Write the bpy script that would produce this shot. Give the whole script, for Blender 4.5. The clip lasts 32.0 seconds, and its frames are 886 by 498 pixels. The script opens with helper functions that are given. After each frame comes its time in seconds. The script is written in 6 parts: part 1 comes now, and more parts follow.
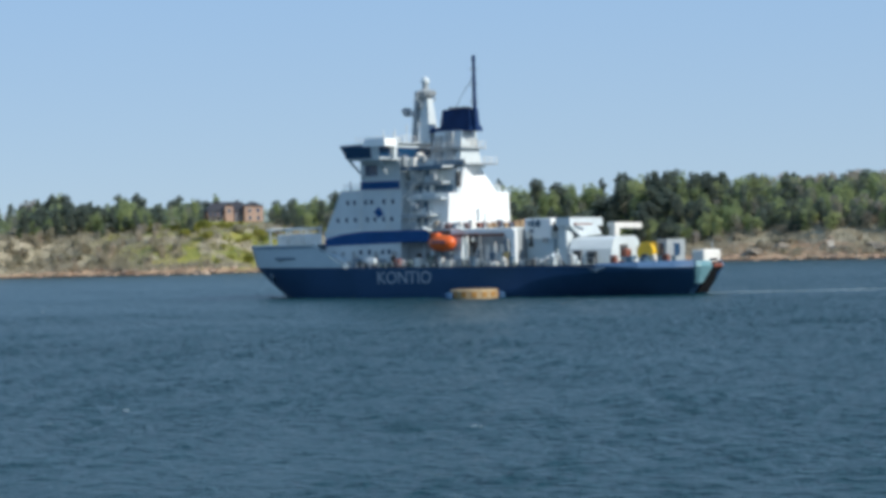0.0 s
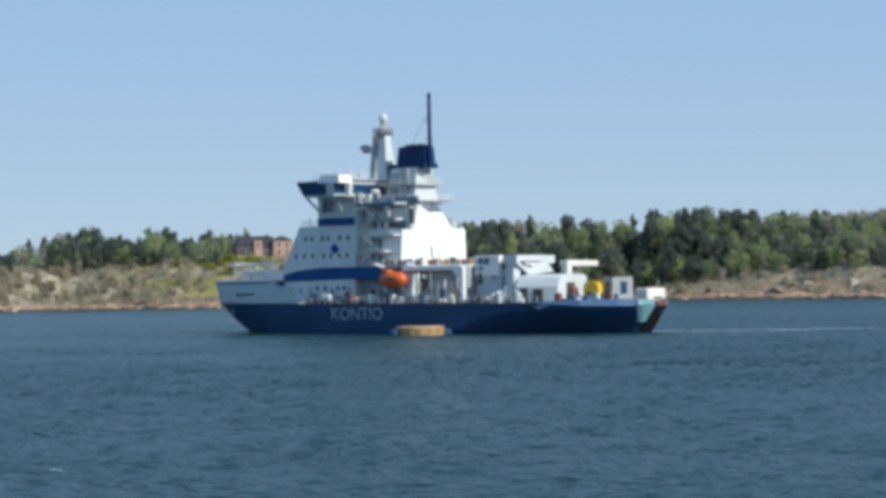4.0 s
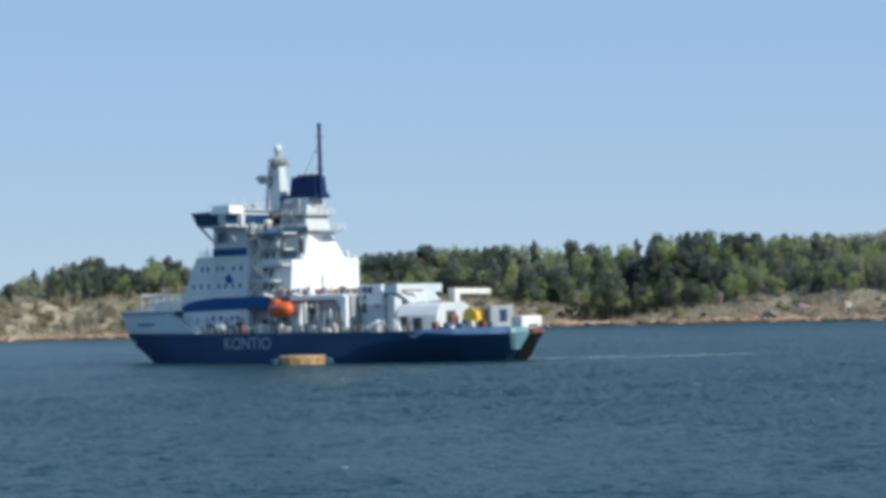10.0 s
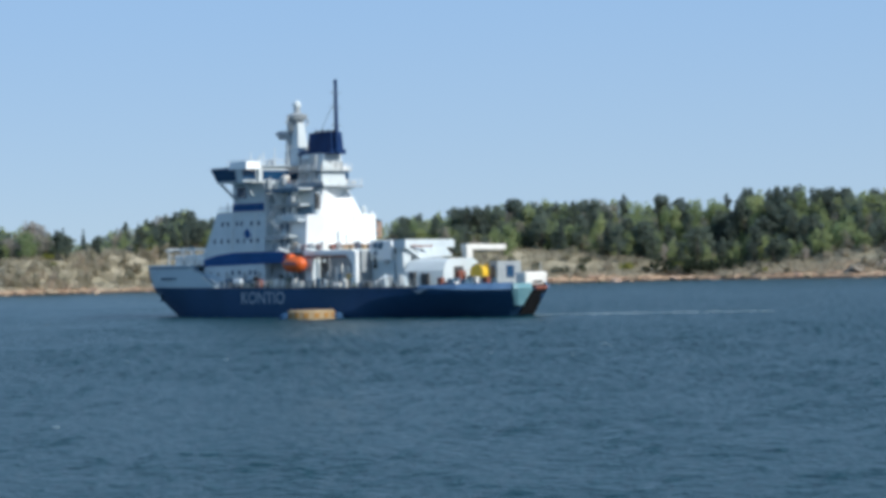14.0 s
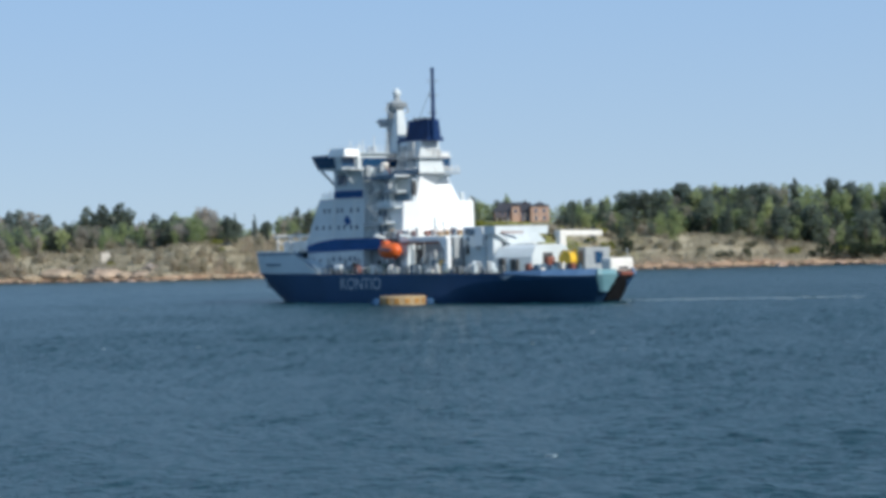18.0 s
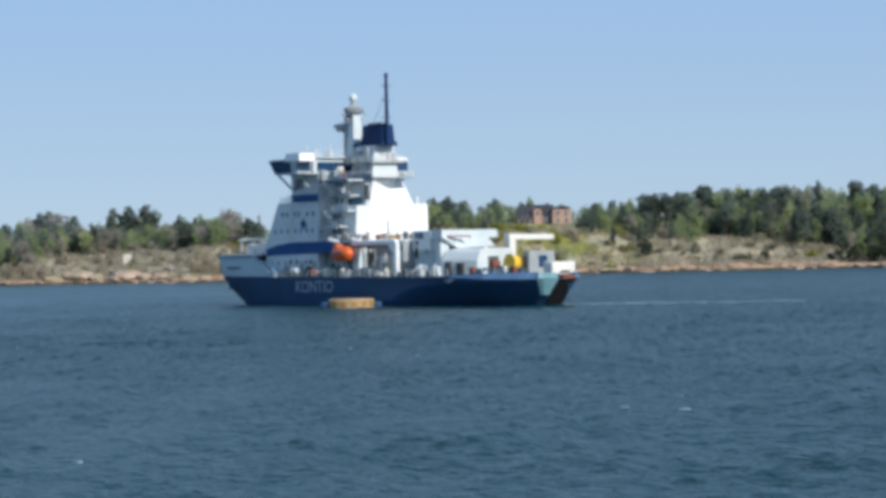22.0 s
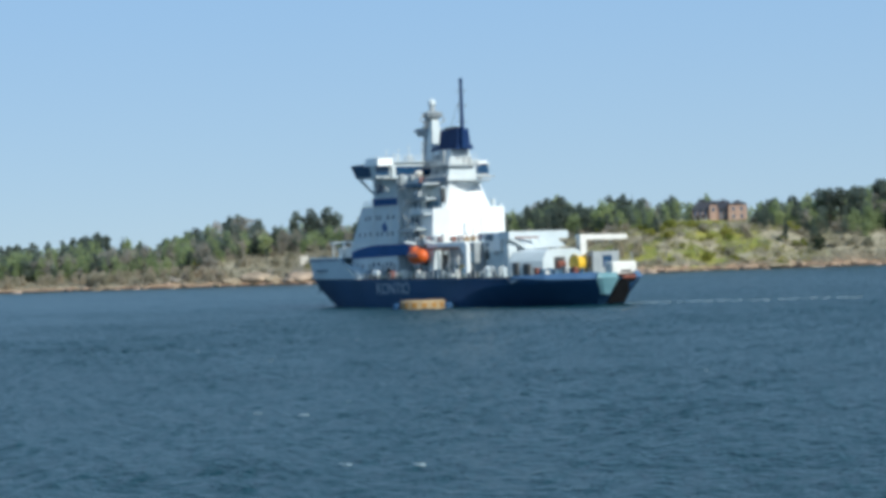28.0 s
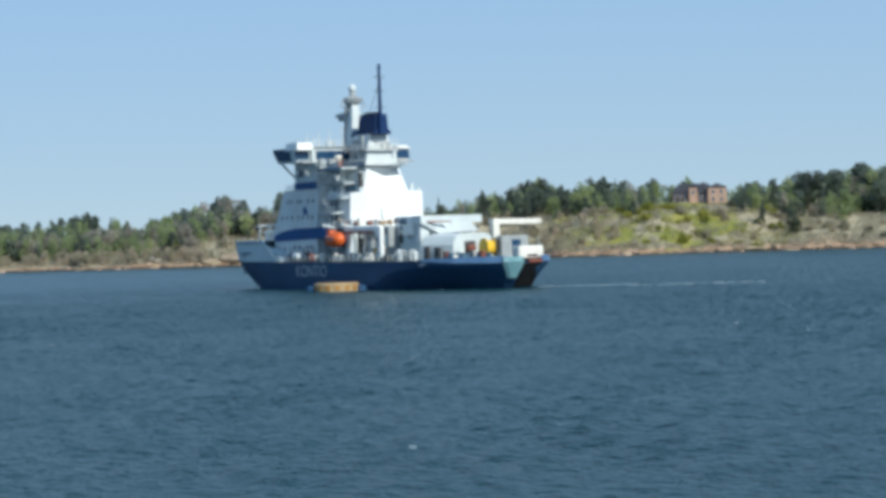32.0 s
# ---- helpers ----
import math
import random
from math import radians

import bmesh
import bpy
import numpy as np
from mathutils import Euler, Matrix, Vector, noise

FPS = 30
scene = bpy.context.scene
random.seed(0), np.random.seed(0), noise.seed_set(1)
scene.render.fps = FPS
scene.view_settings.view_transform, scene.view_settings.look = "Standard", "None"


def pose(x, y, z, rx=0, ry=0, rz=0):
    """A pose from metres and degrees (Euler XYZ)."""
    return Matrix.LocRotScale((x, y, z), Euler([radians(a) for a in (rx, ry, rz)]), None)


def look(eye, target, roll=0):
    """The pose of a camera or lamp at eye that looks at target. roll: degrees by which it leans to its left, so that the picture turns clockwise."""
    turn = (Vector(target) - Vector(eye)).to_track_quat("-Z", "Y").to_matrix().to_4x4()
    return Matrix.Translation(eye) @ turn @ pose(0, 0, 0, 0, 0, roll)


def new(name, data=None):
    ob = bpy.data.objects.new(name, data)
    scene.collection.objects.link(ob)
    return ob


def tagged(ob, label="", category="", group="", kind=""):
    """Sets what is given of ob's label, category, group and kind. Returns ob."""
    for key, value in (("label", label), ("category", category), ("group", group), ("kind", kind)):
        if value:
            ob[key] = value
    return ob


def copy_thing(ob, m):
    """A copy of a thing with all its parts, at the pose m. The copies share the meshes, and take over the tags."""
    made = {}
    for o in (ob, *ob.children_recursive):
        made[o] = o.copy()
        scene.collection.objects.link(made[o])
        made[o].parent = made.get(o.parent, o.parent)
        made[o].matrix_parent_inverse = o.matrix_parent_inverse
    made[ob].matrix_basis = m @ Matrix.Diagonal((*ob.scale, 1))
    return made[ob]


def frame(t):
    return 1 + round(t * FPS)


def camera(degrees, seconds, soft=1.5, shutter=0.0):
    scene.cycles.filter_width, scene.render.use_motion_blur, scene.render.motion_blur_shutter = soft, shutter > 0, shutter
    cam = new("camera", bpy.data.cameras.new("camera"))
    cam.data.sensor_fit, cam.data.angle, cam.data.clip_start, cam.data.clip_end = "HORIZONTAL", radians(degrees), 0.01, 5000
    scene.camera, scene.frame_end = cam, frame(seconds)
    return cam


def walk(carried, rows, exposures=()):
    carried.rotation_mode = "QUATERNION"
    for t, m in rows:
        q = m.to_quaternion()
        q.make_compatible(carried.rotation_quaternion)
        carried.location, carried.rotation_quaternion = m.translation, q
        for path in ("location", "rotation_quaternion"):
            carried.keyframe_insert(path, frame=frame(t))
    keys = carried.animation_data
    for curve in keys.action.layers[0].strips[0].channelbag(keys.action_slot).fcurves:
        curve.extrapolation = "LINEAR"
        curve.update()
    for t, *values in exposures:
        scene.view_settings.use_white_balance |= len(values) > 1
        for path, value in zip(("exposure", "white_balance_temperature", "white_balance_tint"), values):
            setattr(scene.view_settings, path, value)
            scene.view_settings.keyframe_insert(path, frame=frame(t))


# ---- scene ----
EYE = 9.2  # height of the eye over the water


def aim(x, y, yaw, pitch, roll):
    """The camera on the passing deck: degrees to the right, up, and of roll."""
    return pose(x, y, EYE, 90 + pitch, 0, -yaw) @ pose(0, 0, 0, 0, 0, roll)


cam = camera(19.77, 32.0, soft=4.2)
walk(cam, [
    (0, aim(0.00, 0.00, -0.804, -0.149, -1.35)),
    (0.5, aim(2.67, -0.06, -1.421, 0.196, -1.51)),
    (1, aim(5.33, -0.12, -1.518, 0.116, -1.49)),
    (1.5, aim(8.00, -0.17, -1.709, 0.573, -1.18)),
    (2, aim(10.66, -0.22, -2.088, 0.417, -1.03)),
    (2.5, aim(13.33, -0.27, -2.408, 0.606, -0.94)),
    (3, aim(15.99, -0.31, -2.786, 0.663, -1.00)),
    (3.5, aim(18.65, -0.36, -2.621, 0.662, -0.99)),
    (5.5, aim(29.31, -0.49, -3.244, 0.561, -1.15)),
    (6, aim(31.97, -0.51, -3.462, 0.414, -1.45)),
    (6.5, aim(34.63, -0.54, -3.575, 0.849, -1.42)),
    (7, aim(37.30, -0.55, -4.166, 0.420, -1.18)),
    (7.5, aim(39.96, -0.57, -4.337, 0.645, -0.84)),
    (8, aim(42.62, -0.58, -4.738, 0.915, -0.94)),
    (8.5, aim(45.28, -0.59, -3.989, 0.936, -0.92)),
    (9, aim(47.94, -0.60, -4.239, 0.575, -1.10)),
    (9.5, aim(50.60, -0.60, -3.714, 1.208, -1.10)),
    (10, aim(53.26, -0.60, -4.525, 1.252, -1.48)),
    (10.5, aim(55.93, -0.60, -5.504, 0.855, -1.60)),
    (11, aim(58.59, -0.59, -6.194, 0.118, -1.23)),
    (11.5, aim(61.25, -0.58, -6.661, -0.261, -1.09)),
    (12, aim(63.91, -0.57, -6.906, -0.058, -1.30)),
    (12.5, aim(66.57, -0.55, -6.785, -0.305, -1.33)),
    (13, aim(69.22, -0.53, -7.253, 0.047, -1.32)),
    (13.5, aim(71.88, -0.51, -7.384, -0.040, -1.25)),
    (14, aim(74.54, -0.48, -7.743, 0.259, -1.24)),
    (14.5, aim(77.20, -0.45, -8.302, 0.397, -1.23)),
    (16.5, aim(87.83, -0.30, -10.354, -0.022, -1.06)),
    (17, aim(90.49, -0.25, -11.444, 0.001, -1.26)),
    (17.5, aim(93.15, -0.21, -12.035, -0.196, -1.33)),
    (18, aim(95.81, -0.15, -12.732, -0.006, -1.33)),
    (18.5, aim(98.46, -0.10, -12.652, -0.019, -1.27)),
    (19, aim(101.12, -0.04, -13.272, 0.443, -1.45)),
    (19.5, aim(103.78, 0.02, -13.007, 0.402, -1.28)),
    (20, aim(106.43, 0.09, -13.498, 0.165, -1.30)),
    (20.5, aim(109.09, 0.15, -13.641, 0.088, -1.37)),
    (21, aim(111.74, 0.22, -13.841, 0.112, -1.11)),
    (21.5, aim(114.40, 0.30, -14.102, 0.093, -1.38)),
    (22, aim(117.05, 0.38, -14.421, 0.050, -1.23)),
    (22.5, aim(119.71, 0.46, -14.841, 0.012, -1.27)),
    (23, aim(122.36, 0.54, -15.226, 0.030, -1.55)),
    (23.5, aim(125.02, 0.63, -15.771, 0.224, -1.45)),
    (24, aim(127.67, 0.72, -15.963, -0.022, -1.60)),
    (24.5, aim(130.32, 0.81, -16.359, -0.060, -1.34)),
    (25, aim(132.98, 0.91, -16.908, -0.122, -1.36)),
    (25.5, aim(135.63, 1.01, -17.369, -0.062, -1.59)),
    (26, aim(138.29, 1.11, -17.882, 0.026, -1.84)),
    (26.5, aim(140.94, 1.22, -18.953, 0.208, -1.79)),
    (28.5, aim(151.55, 1.68, -20.296, 0.002, -1.97)),
    (29, aim(154.20, 1.80, -20.672, -0.177, -1.85)),
    (29.5, aim(156.85, 1.93, -21.315, -0.089, -1.76)),
    (30, aim(159.50, 2.06, -21.192, -0.126, -1.65)),
    (30.5, aim(162.15, 2.19, -20.910, -0.099, -1.67)),
    (31, aim(164.80, 2.32, -21.292, -0.099, -1.90)),
    (31.5, aim(167.45, 2.46, -20.731, -0.415, -1.71)),
    (32, aim(170.10, 2.60, -20.889, -0.300, -1.77)),
], exposures=((0, 0.0, 6500, 8.0), (2.3, 0.0, 6500, 8.0), (3, 0.0, 6590, 9.8), (3.5, 0.0, 6590, 9.6), (5.5, 0.0, 6510, 8.4), (10.4, 0.0, 6510, 8.8), (11, 0.0, 6400, 8.8), (11.5, 0.0, 6500, 9.2), (12, 0.0, 6580, 9.5), (13.4, 0.0, 6480, 9.0), (14, 0.0, 6320, 8.5), (16.5, 0.0, 6480, 9.0), (22.5, 0.0, 6520, 9.8), (24, 0.0, 6440, 4.2), (26, 0.0, 6440, 4.0), (26.5, 0.0, 6200, 4.8), (28.5, 0.0, 6330, 3.8), (29, 0.0, 6260, 5.2), (29.5, 0.0, 6440, 4.2), (32, 0.0, 6440, 4.0)))

# ---- daylight ----
SUN_DIR = Vector((0.78, -0.46, 0.64)).normalized()
world = bpy.data.worlds.new("sky")
scene.world = world
world.use_nodes = True
wn = world.node_tree.nodes
wl = world.node_tree.links
sky = wn.new("ShaderNodeTexSky")
sky.sky_type, sky.sun_disc = "NISHITA", False
sky.sun_elevation = math.asin(SUN_DIR.z)
sky.sun_rotation = math.atan2(SUN_DIR.x, SUN_DIR.y)
sky.air_density, sky.dust_density, sky.ozone_density = 0.6, 0.0, 2.0
wn["Background"].inputs["Strength"].default_value = 0.10
haze = wn.new("ShaderNodeMix")  # even spring haze over the clear sky
haze.data_type = "RGBA"
haze.inputs["Factor"].default_value = 0.86
aloft = wn.new("ShaderNodeTexCoord")
rise = wn.new("ShaderNodeSeparateXYZ")
wl.new(aloft.outputs["Generated"], rise.inputs[0])
veil = wn.new("ShaderNodeValToRGB")  # whiter towards the horizon
veil.color_ramp.elements[0].position, veil.color_ramp.elements[0].color = 0.0, (0.425, 0.568, 0.730, 1.0)
veil.color_ramp.elements[1].position, veil.color_ramp.elements[1].color = 0.10, (0.340, 0.528, 0.795, 1.0)
for up, tone in ((0.35, (0.290, 0.470, 0.735, 1.0)), (1.0, (0.235, 0.400, 0.665, 1.0))):
    veil.color_ramp.elements.new(up).color = tone
wl.new(rise.outputs["Z"], veil.inputs["Fac"])
lift = wn.new("ShaderNodeVectorMath")
lift.operation, lift.inputs["Scale"].default_value = "SCALE", 10.0
wl.new(veil.outputs["Color"], lift.inputs[0])
wl.new(lift.outputs[0], haze.inputs["B"])
wl.new(sky.outputs[0], haze.inputs["A"])
wl.new(haze.outputs["Result"], wn["Background"].inputs["Color"])
sun = new("sun", bpy.data.lights.new("sun", "SUN"))
sun.data.energy, sun.data.angle, sun.data.color = 4.6, radians(0.53), (1.0, 0.95, 0.87)
sun.matrix_world = look(SUN_DIR * 500, (0, 0, 0))


# ---- materials ----
def rgba(c):
    return (c[0], c[1], c[2], 1.0)


def paint(name, c1, c2, rough=0.45, scale=0.6, fine=6.0, bump=0.0, metal=0.0, vary=0.0, spec=0.5, contrast=(0.35, 0.65), leafy=0.0):
    """Two-scale mottled surface between two base colours, with fine relief."""
    m = bpy.data.materials.new(name)
    m.use_nodes = True
    n, l = m.node_tree.nodes, m.node_tree.links
    b = n["Principled BSDF"]
    b.inputs["Roughness"].default_value = rough
    b.inputs["Metallic"].default_value = metal
    b.inputs["Specular IOR Level"].default_value = spec
    co = n.new("ShaderNodeTexCoord")
    t1, t2 = n.new("ShaderNodeTexNoise"), n.new("ShaderNodeTexNoise")
    t1.inputs["Scale"].default_value, t2.inputs["Scale"].default_value = scale, fine
    t1.inputs["Detail"].default_value, t2.inputs["Detail"].default_value = 4, 3
    mixf = n.new("ShaderNodeMath")
    mixf.operation = "MULTIPLY_ADD"
    mixf.inputs[1].default_value = 0.35
    ramp = n.new("ShaderNodeValToRGB")
    ramp.color_ramp.elements[0].position, ramp.color_ramp.elements[1].position = contrast
    ramp.color_ramp.elements[0].color, ramp.color_ramp.elements[1].color = rgba(c1), rgba(c2)
    half = n.new("ShaderNodeMath")
    half.operation, half.inputs[1].default_value = "MULTIPLY", 0.65
    l.new(co.outputs["Object"], t1.inputs["Vector"])
    l.new(co.outputs["Object"], t2.inputs["Vector"])
    l.new(t1.outputs["Fac"], half.inputs[0])
    l.new(t2.outputs["Fac"], mixf.inputs[0])
    l.new(half.outputs[0], mixf.inputs[2])
    l.new(mixf.outputs[0], ramp.inputs["Fac"])
    out = ramp.outputs["Color"]
    if vary:
        info, hsv, mr = n.new("ShaderNodeObjectInfo"), n.new("ShaderNodeHueSaturation"), n.new("ShaderNodeMapRange")
        mr.inputs["To Min"].default_value, mr.inputs["To Max"].default_value = 1 - vary, 1 + vary
        l.new(info.outputs["Random"], mr.inputs["Value"])
        hue = n.new("ShaderNodeMapRange")  # hue drifts from plant to plant
        hue.inputs["To Min"].default_value, hue.inputs["To Max"].default_value = 0.5 + vary * 0.10, 0.5 - vary * 0.10
        l.new(info.outputs["Random"], hue.inputs["Value"])
        l.new(hue.outputs[0], hsv.inputs["Hue"])
        l.new(mr.outputs[0], hsv.inputs["Value"])
        l.new(out, hsv.inputs["Color"])
        out = hsv.outputs["Color"]
    l.new(out, b.inputs["Base Color"])
    if bump:
        bp = n.new("ShaderNodeBump")
        bp.inputs["Strength"].default_value, bp.inputs["Distance"].default_value = bump, 0.1
        l.new(mixf.outputs[0], bp.inputs["Height"])
        l.new(bp.outputs[0], b.inputs["Normal"])
    if leafy:  # light passing through thin leaves, raised to lift darks as haze would
        tr, mx = n.new("ShaderNodeBsdfTranslucent"), n.new("ShaderNodeMixShader")
        mx.inputs[0].default_value = leafy
        l.new(out, tr.inputs["Color"])
        l.new(b.outputs[0], mx.inputs[1])
        l.new(tr.outputs[0], mx.inputs[2])
        l.new(mx.outputs[0], n["Material Output"].inputs["Surface"])
    return m


# one white paint in two tones: darker for shaded walls, brighter for sunlit faces
M_SHADE_WHITE = paint("shade_toned_white_paint", (0.50, 0.56, 0.585), (0.60, 0.66, 0.68), 0.6, 0.25, 3.0)
M_LIT_WHITE = paint("sunlit_toned_white_paint", (0.78, 0.80, 0.80), (0.84, 0.86, 0.85), 0.5, 0.25, 3.0)
# white greyed and blued here to carry the shade on bow and winch house
M_SHADED_PALE = paint("white_blued_for_shade", (0.38, 0.48, 0.54), (0.47, 0.57, 0.62), 0.6, 0.25, 3.0)
M_CREAM = paint("weathered_white_paint", (0.62, 0.60, 0.55), (0.80, 0.79, 0.75), 0.5, 0.4, 3.0)
M_NAVY = paint("navy_hull_paint", (0.019, 0.058, 0.122), (0.027, 0.075, 0.162), 0.5, 0.15, 2.0, spec=0.12)
M_BLUE = paint("blue_stripe_paint", (0.008, 0.062, 0.19), (0.013, 0.082, 0.25), 0.5, 0.3, 3.0, spec=0.15)
M_FUNNEL = paint("dark_blue_funnel_paint", (0.005, 0.022, 0.078), (0.009, 0.036, 0.12), 0.5, 0.5, 4.0, spec=0.15)
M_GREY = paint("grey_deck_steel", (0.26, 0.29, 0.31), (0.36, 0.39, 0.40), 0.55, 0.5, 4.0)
M_DECK = paint("green_grey_deck_coating", (0.10, 0.14, 0.13), (0.16, 0.19, 0.17), 0.7, 0.5, 5.0)
M_DARK = paint("dark_machinery", (0.03, 0.035, 0.04), (0.07, 0.07, 0.07), 0.6, 0.8, 6.0)
M_ORANGE = paint("orange_lifeboat_shell", (0.62, 0.10, 0.015), (0.75, 0.15, 0.03), 0.35, 0.6, 4.0)
M_YELLOW = paint("yellow_plastic", (0.70, 0.42, 0.02), (0.82, 0.52, 0.04), 0.45, 0.6, 4.0)
M_OCHRE = paint("ochre_worn_panel", (0.48, 0.32, 0.11), (0.62, 0.44, 0.18), 0.6, 0.9, 5.0)
M_FLOAT = paint("worn_yellow_float_shell", (0.30, 0.215, 0.115), (0.46, 0.345, 0.20), 0.7, 0.9, 5.0)
M_AMBER = paint("brown_lettering_paint", (0.32, 0.15, 0.03), (0.40, 0.20, 0.04), 0.6, 0.9, 5.0)
M_RUST = paint("rust_red_primer", (0.15, 0.045, 0.032), (0.23, 0.075, 0.048), 0.7, 0.8, 5.0)
M_TEAL = paint("pale_blue_transom_paint", (0.13, 0.29, 0.34), (0.21, 0.385, 0.43), 0.5, 0.5, 3.0)
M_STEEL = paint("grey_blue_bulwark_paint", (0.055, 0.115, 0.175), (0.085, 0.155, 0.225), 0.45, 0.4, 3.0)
M_AFTER = paint("pale_blue_bulwark_paint", (0.05, 0.115, 0.225), (0.08, 0.16, 0.285), 0.45, 0.4, 3.0)
M_RUBBER = paint("black_rubber", (0.008, 0.009, 0.011), (0.016, 0.017, 0.019), 0.8, 0.8, 5.0, spec=0.1)
M_LETTER = paint("white_lettering_paint", (0.155, 0.225, 0.295), (0.345, 0.395, 0.435), 0.5, 0.8, 4.0)


def glass_pane(name):
    m = bpy.data.materials.new(name)
    m.use_nodes = True
    b = m.node_tree.nodes["Principled BSDF"]
    b.inputs["Base Color"].default_value = (0.012, 0.050, 0.115, 1)
    b.inputs["Roughness"].default_value = 0.08
    b.inputs["Specular IOR Level"].default_value = 0.6
    return m


M_GLASS = glass_pane("tinted_window_glass")


def water_material(name, rough, waves):
    m = bpy.data.materials.new(name)
    m.use_nodes = True
    n, l = m.node_tree.nodes, m.node_tree.links
    b = n["Principled BSDF"]
    b.inputs["Base Color"].default_value = (0.007, 0.042, 0.054, 1)
    b.inputs["Roughness"].default_value = rough
    b.inputs["IOR"].default_value = 1.333
    co = n.new("ShaderNodeTexCoord")
    place = n.new("ShaderNodeSeparateXYZ")
    l.new(co.outputs["Object"], place.inputs[0])
    west_ease = n.new("ShaderNodeMapRange")  # ripples eased to the west, fitted to brighten the water in the camera's view
    west_ease.interpolation_type = "SMOOTHSTEP"
    west_ease.inputs["From Min"].default_value, west_ease.inputs["From Max"].default_value = 10, -110
    west_ease.inputs["To Max"].default_value = 0.55
    l.new(place.outputs["X"], west_ease.inputs["Value"])
    off = n.new("ShaderNodeMapRange")
    off.interpolation_type = "SMOOTHSTEP"
    off.inputs["From Min"].default_value, off.inputs["From Max"].default_value = 230, 480
    l.new(place.outputs["Y"], off.inputs["Value"])
    calm = n.new("ShaderNodeMath")
    calm.operation = "MULTIPLY"
    l.new(west_ease.outputs[0], calm.inputs[0])
    l.new(off.outputs[0], calm.inputs[1])
    wide, lanes = n.new("ShaderNodeMapping"), n.new("ShaderNodeTexNoise")  # wind lanes
    wide.inputs["Scale"].default_value = (0.009, 0.03, 1.0)
    lanes.inputs["Scale"].default_value, lanes.inputs["Detail"].default_value = 1.0, 3.0
    l.new(co.outputs["Object"], wide.inputs["Vector"])
    l.new(wide.outputs[0], lanes.inputs["Vector"])
    ruffle = n.new("ShaderNodeMapRange")
    ruffle.inputs["From Min"].default_value, ruffle.inputs["From Max"].default_value = 0.3, 0.7
    ruffle.inputs["To Min"].default_value, ruffle.inputs["To Max"].default_value = 0.72, 1.12
    l.new(lanes.outputs["Fac"], ruffle.inputs["Value"])
    chop = n.new("ShaderNodeMath")
    chop.operation = "SUBTRACT"
    l.new(ruffle.outputs[0], chop.inputs[0])
    l.new(calm.outputs[0], chop.inputs[1])
    last = None
    for size, stretch, depth, detail in waves:
        mp, tx, bp = n.new("ShaderNodeMapping"), n.new("ShaderNodeTexNoise"), n.new("ShaderNodeBump")
        mp.vector_type = "TEXTURE"
        mp.inputs["Scale"].default_value = (1.0 / stretch, 1.0, 1.0)
        mp.inputs["Rotation"].default_value = (0, 0, radians(-32))
        tx.inputs["Scale"].default_value, tx.inputs["Detail"].default_value = size, detail
        bp.inputs["Distance"].default_value = depth
        l.new(chop.outputs[0], bp.inputs["Strength"])
        l.new(co.outputs["Object"], mp.inputs["Vector"])
        l.new(mp.outputs[0], tx.inputs["Vector"])
        l.new(tx.outputs["Fac"], bp.inputs["Height"])
        if last:
            l.new(last.outputs[0], bp.inputs["Normal"])
        last = bp
    l.new(last.outputs[0], b.inputs["Normal"])
    return m


M_WATER = water_material("choppy_sea_water", 0.30, ((0.03, 0.9, 0.6, 2.0), (1.6, 0.5, 0.7, 3.0), (4.0, 0.45, 0.25, 3.0)))
M_FOAM = paint("white_water_foam", (0.13, 0.21, 0.27), (0.26, 0.34, 0.385), 0.8, 0.5, 3.0)


# ---- mesh helpers ----
def link_bm(name, bm, mat, parent=None, label="", smooth=False):
    me = bpy.data.meshes.new(name)
    bm.normal_update()
    bm.to_mesh(me)
    bm.free()
    me.materials.append(mat)
    if smooth:
        me.polygons.foreach_set("use_smooth", [True] * len(me.polygons))
    ob = new(name, me)
    if parent is not None:
        ob.parent = parent
    if label:
        ob["label"] = label
    return ob


def part(name, bm, material, parent, label="", smooth=False):
    return link_bm(name, bm, material, parent, label, smooth)


def thing(name, label, category, group="", kind="", at=None):
    ob = new(name)
    ob.empty_display_size = 0.5
    if at is not None:
        ob.matrix_world = at
    return tagged(ob, label, category, group, kind)


def prism(bm, low, z0, high=None, z1=1.0):
    """A solid between the outline low at z0 and high at z1 (same number of corners)."""
    high = high or low
    a = [bm.verts.new((x, y, z0)) for x, y in low]
    b = [bm.verts.new((x, y, z1)) for x, y in high]
    k = len(a)
    for i in range(k):
        bm.faces.new((a[i], a[(i + 1) % k], b[(i + 1) % k], b[i]))
    bm.faces.new(list(reversed(a)))
    bm.faces.new(b)
    bmesh.ops.recalc_face_normals(bm, faces=bm.faces)
    return bm


def rect(x0, x1, y0, y1):
    return [(x0, y0), (x1, y0), (x1, y1), (x0, y1)]


def box(x0, x1, y0, y1, z0, z1, bevel=0.0, bm=None):
    b = bmesh.new()
    prism(b, rect(x0, x1, y0, y1), z0, None, z1)
    if bevel:
        bmesh.ops.bevel(b, geom=b.edges[:], offset=bevel, segments=2, affect="EDGES", profile=0.5)
    if bm is None:
        return b
    me = bpy.data.meshes.new("tmp")
    b.to_mesh(me)
    b.free()
    bm.from_mesh(me)
    bpy.data.meshes.remove(me)
    return bm


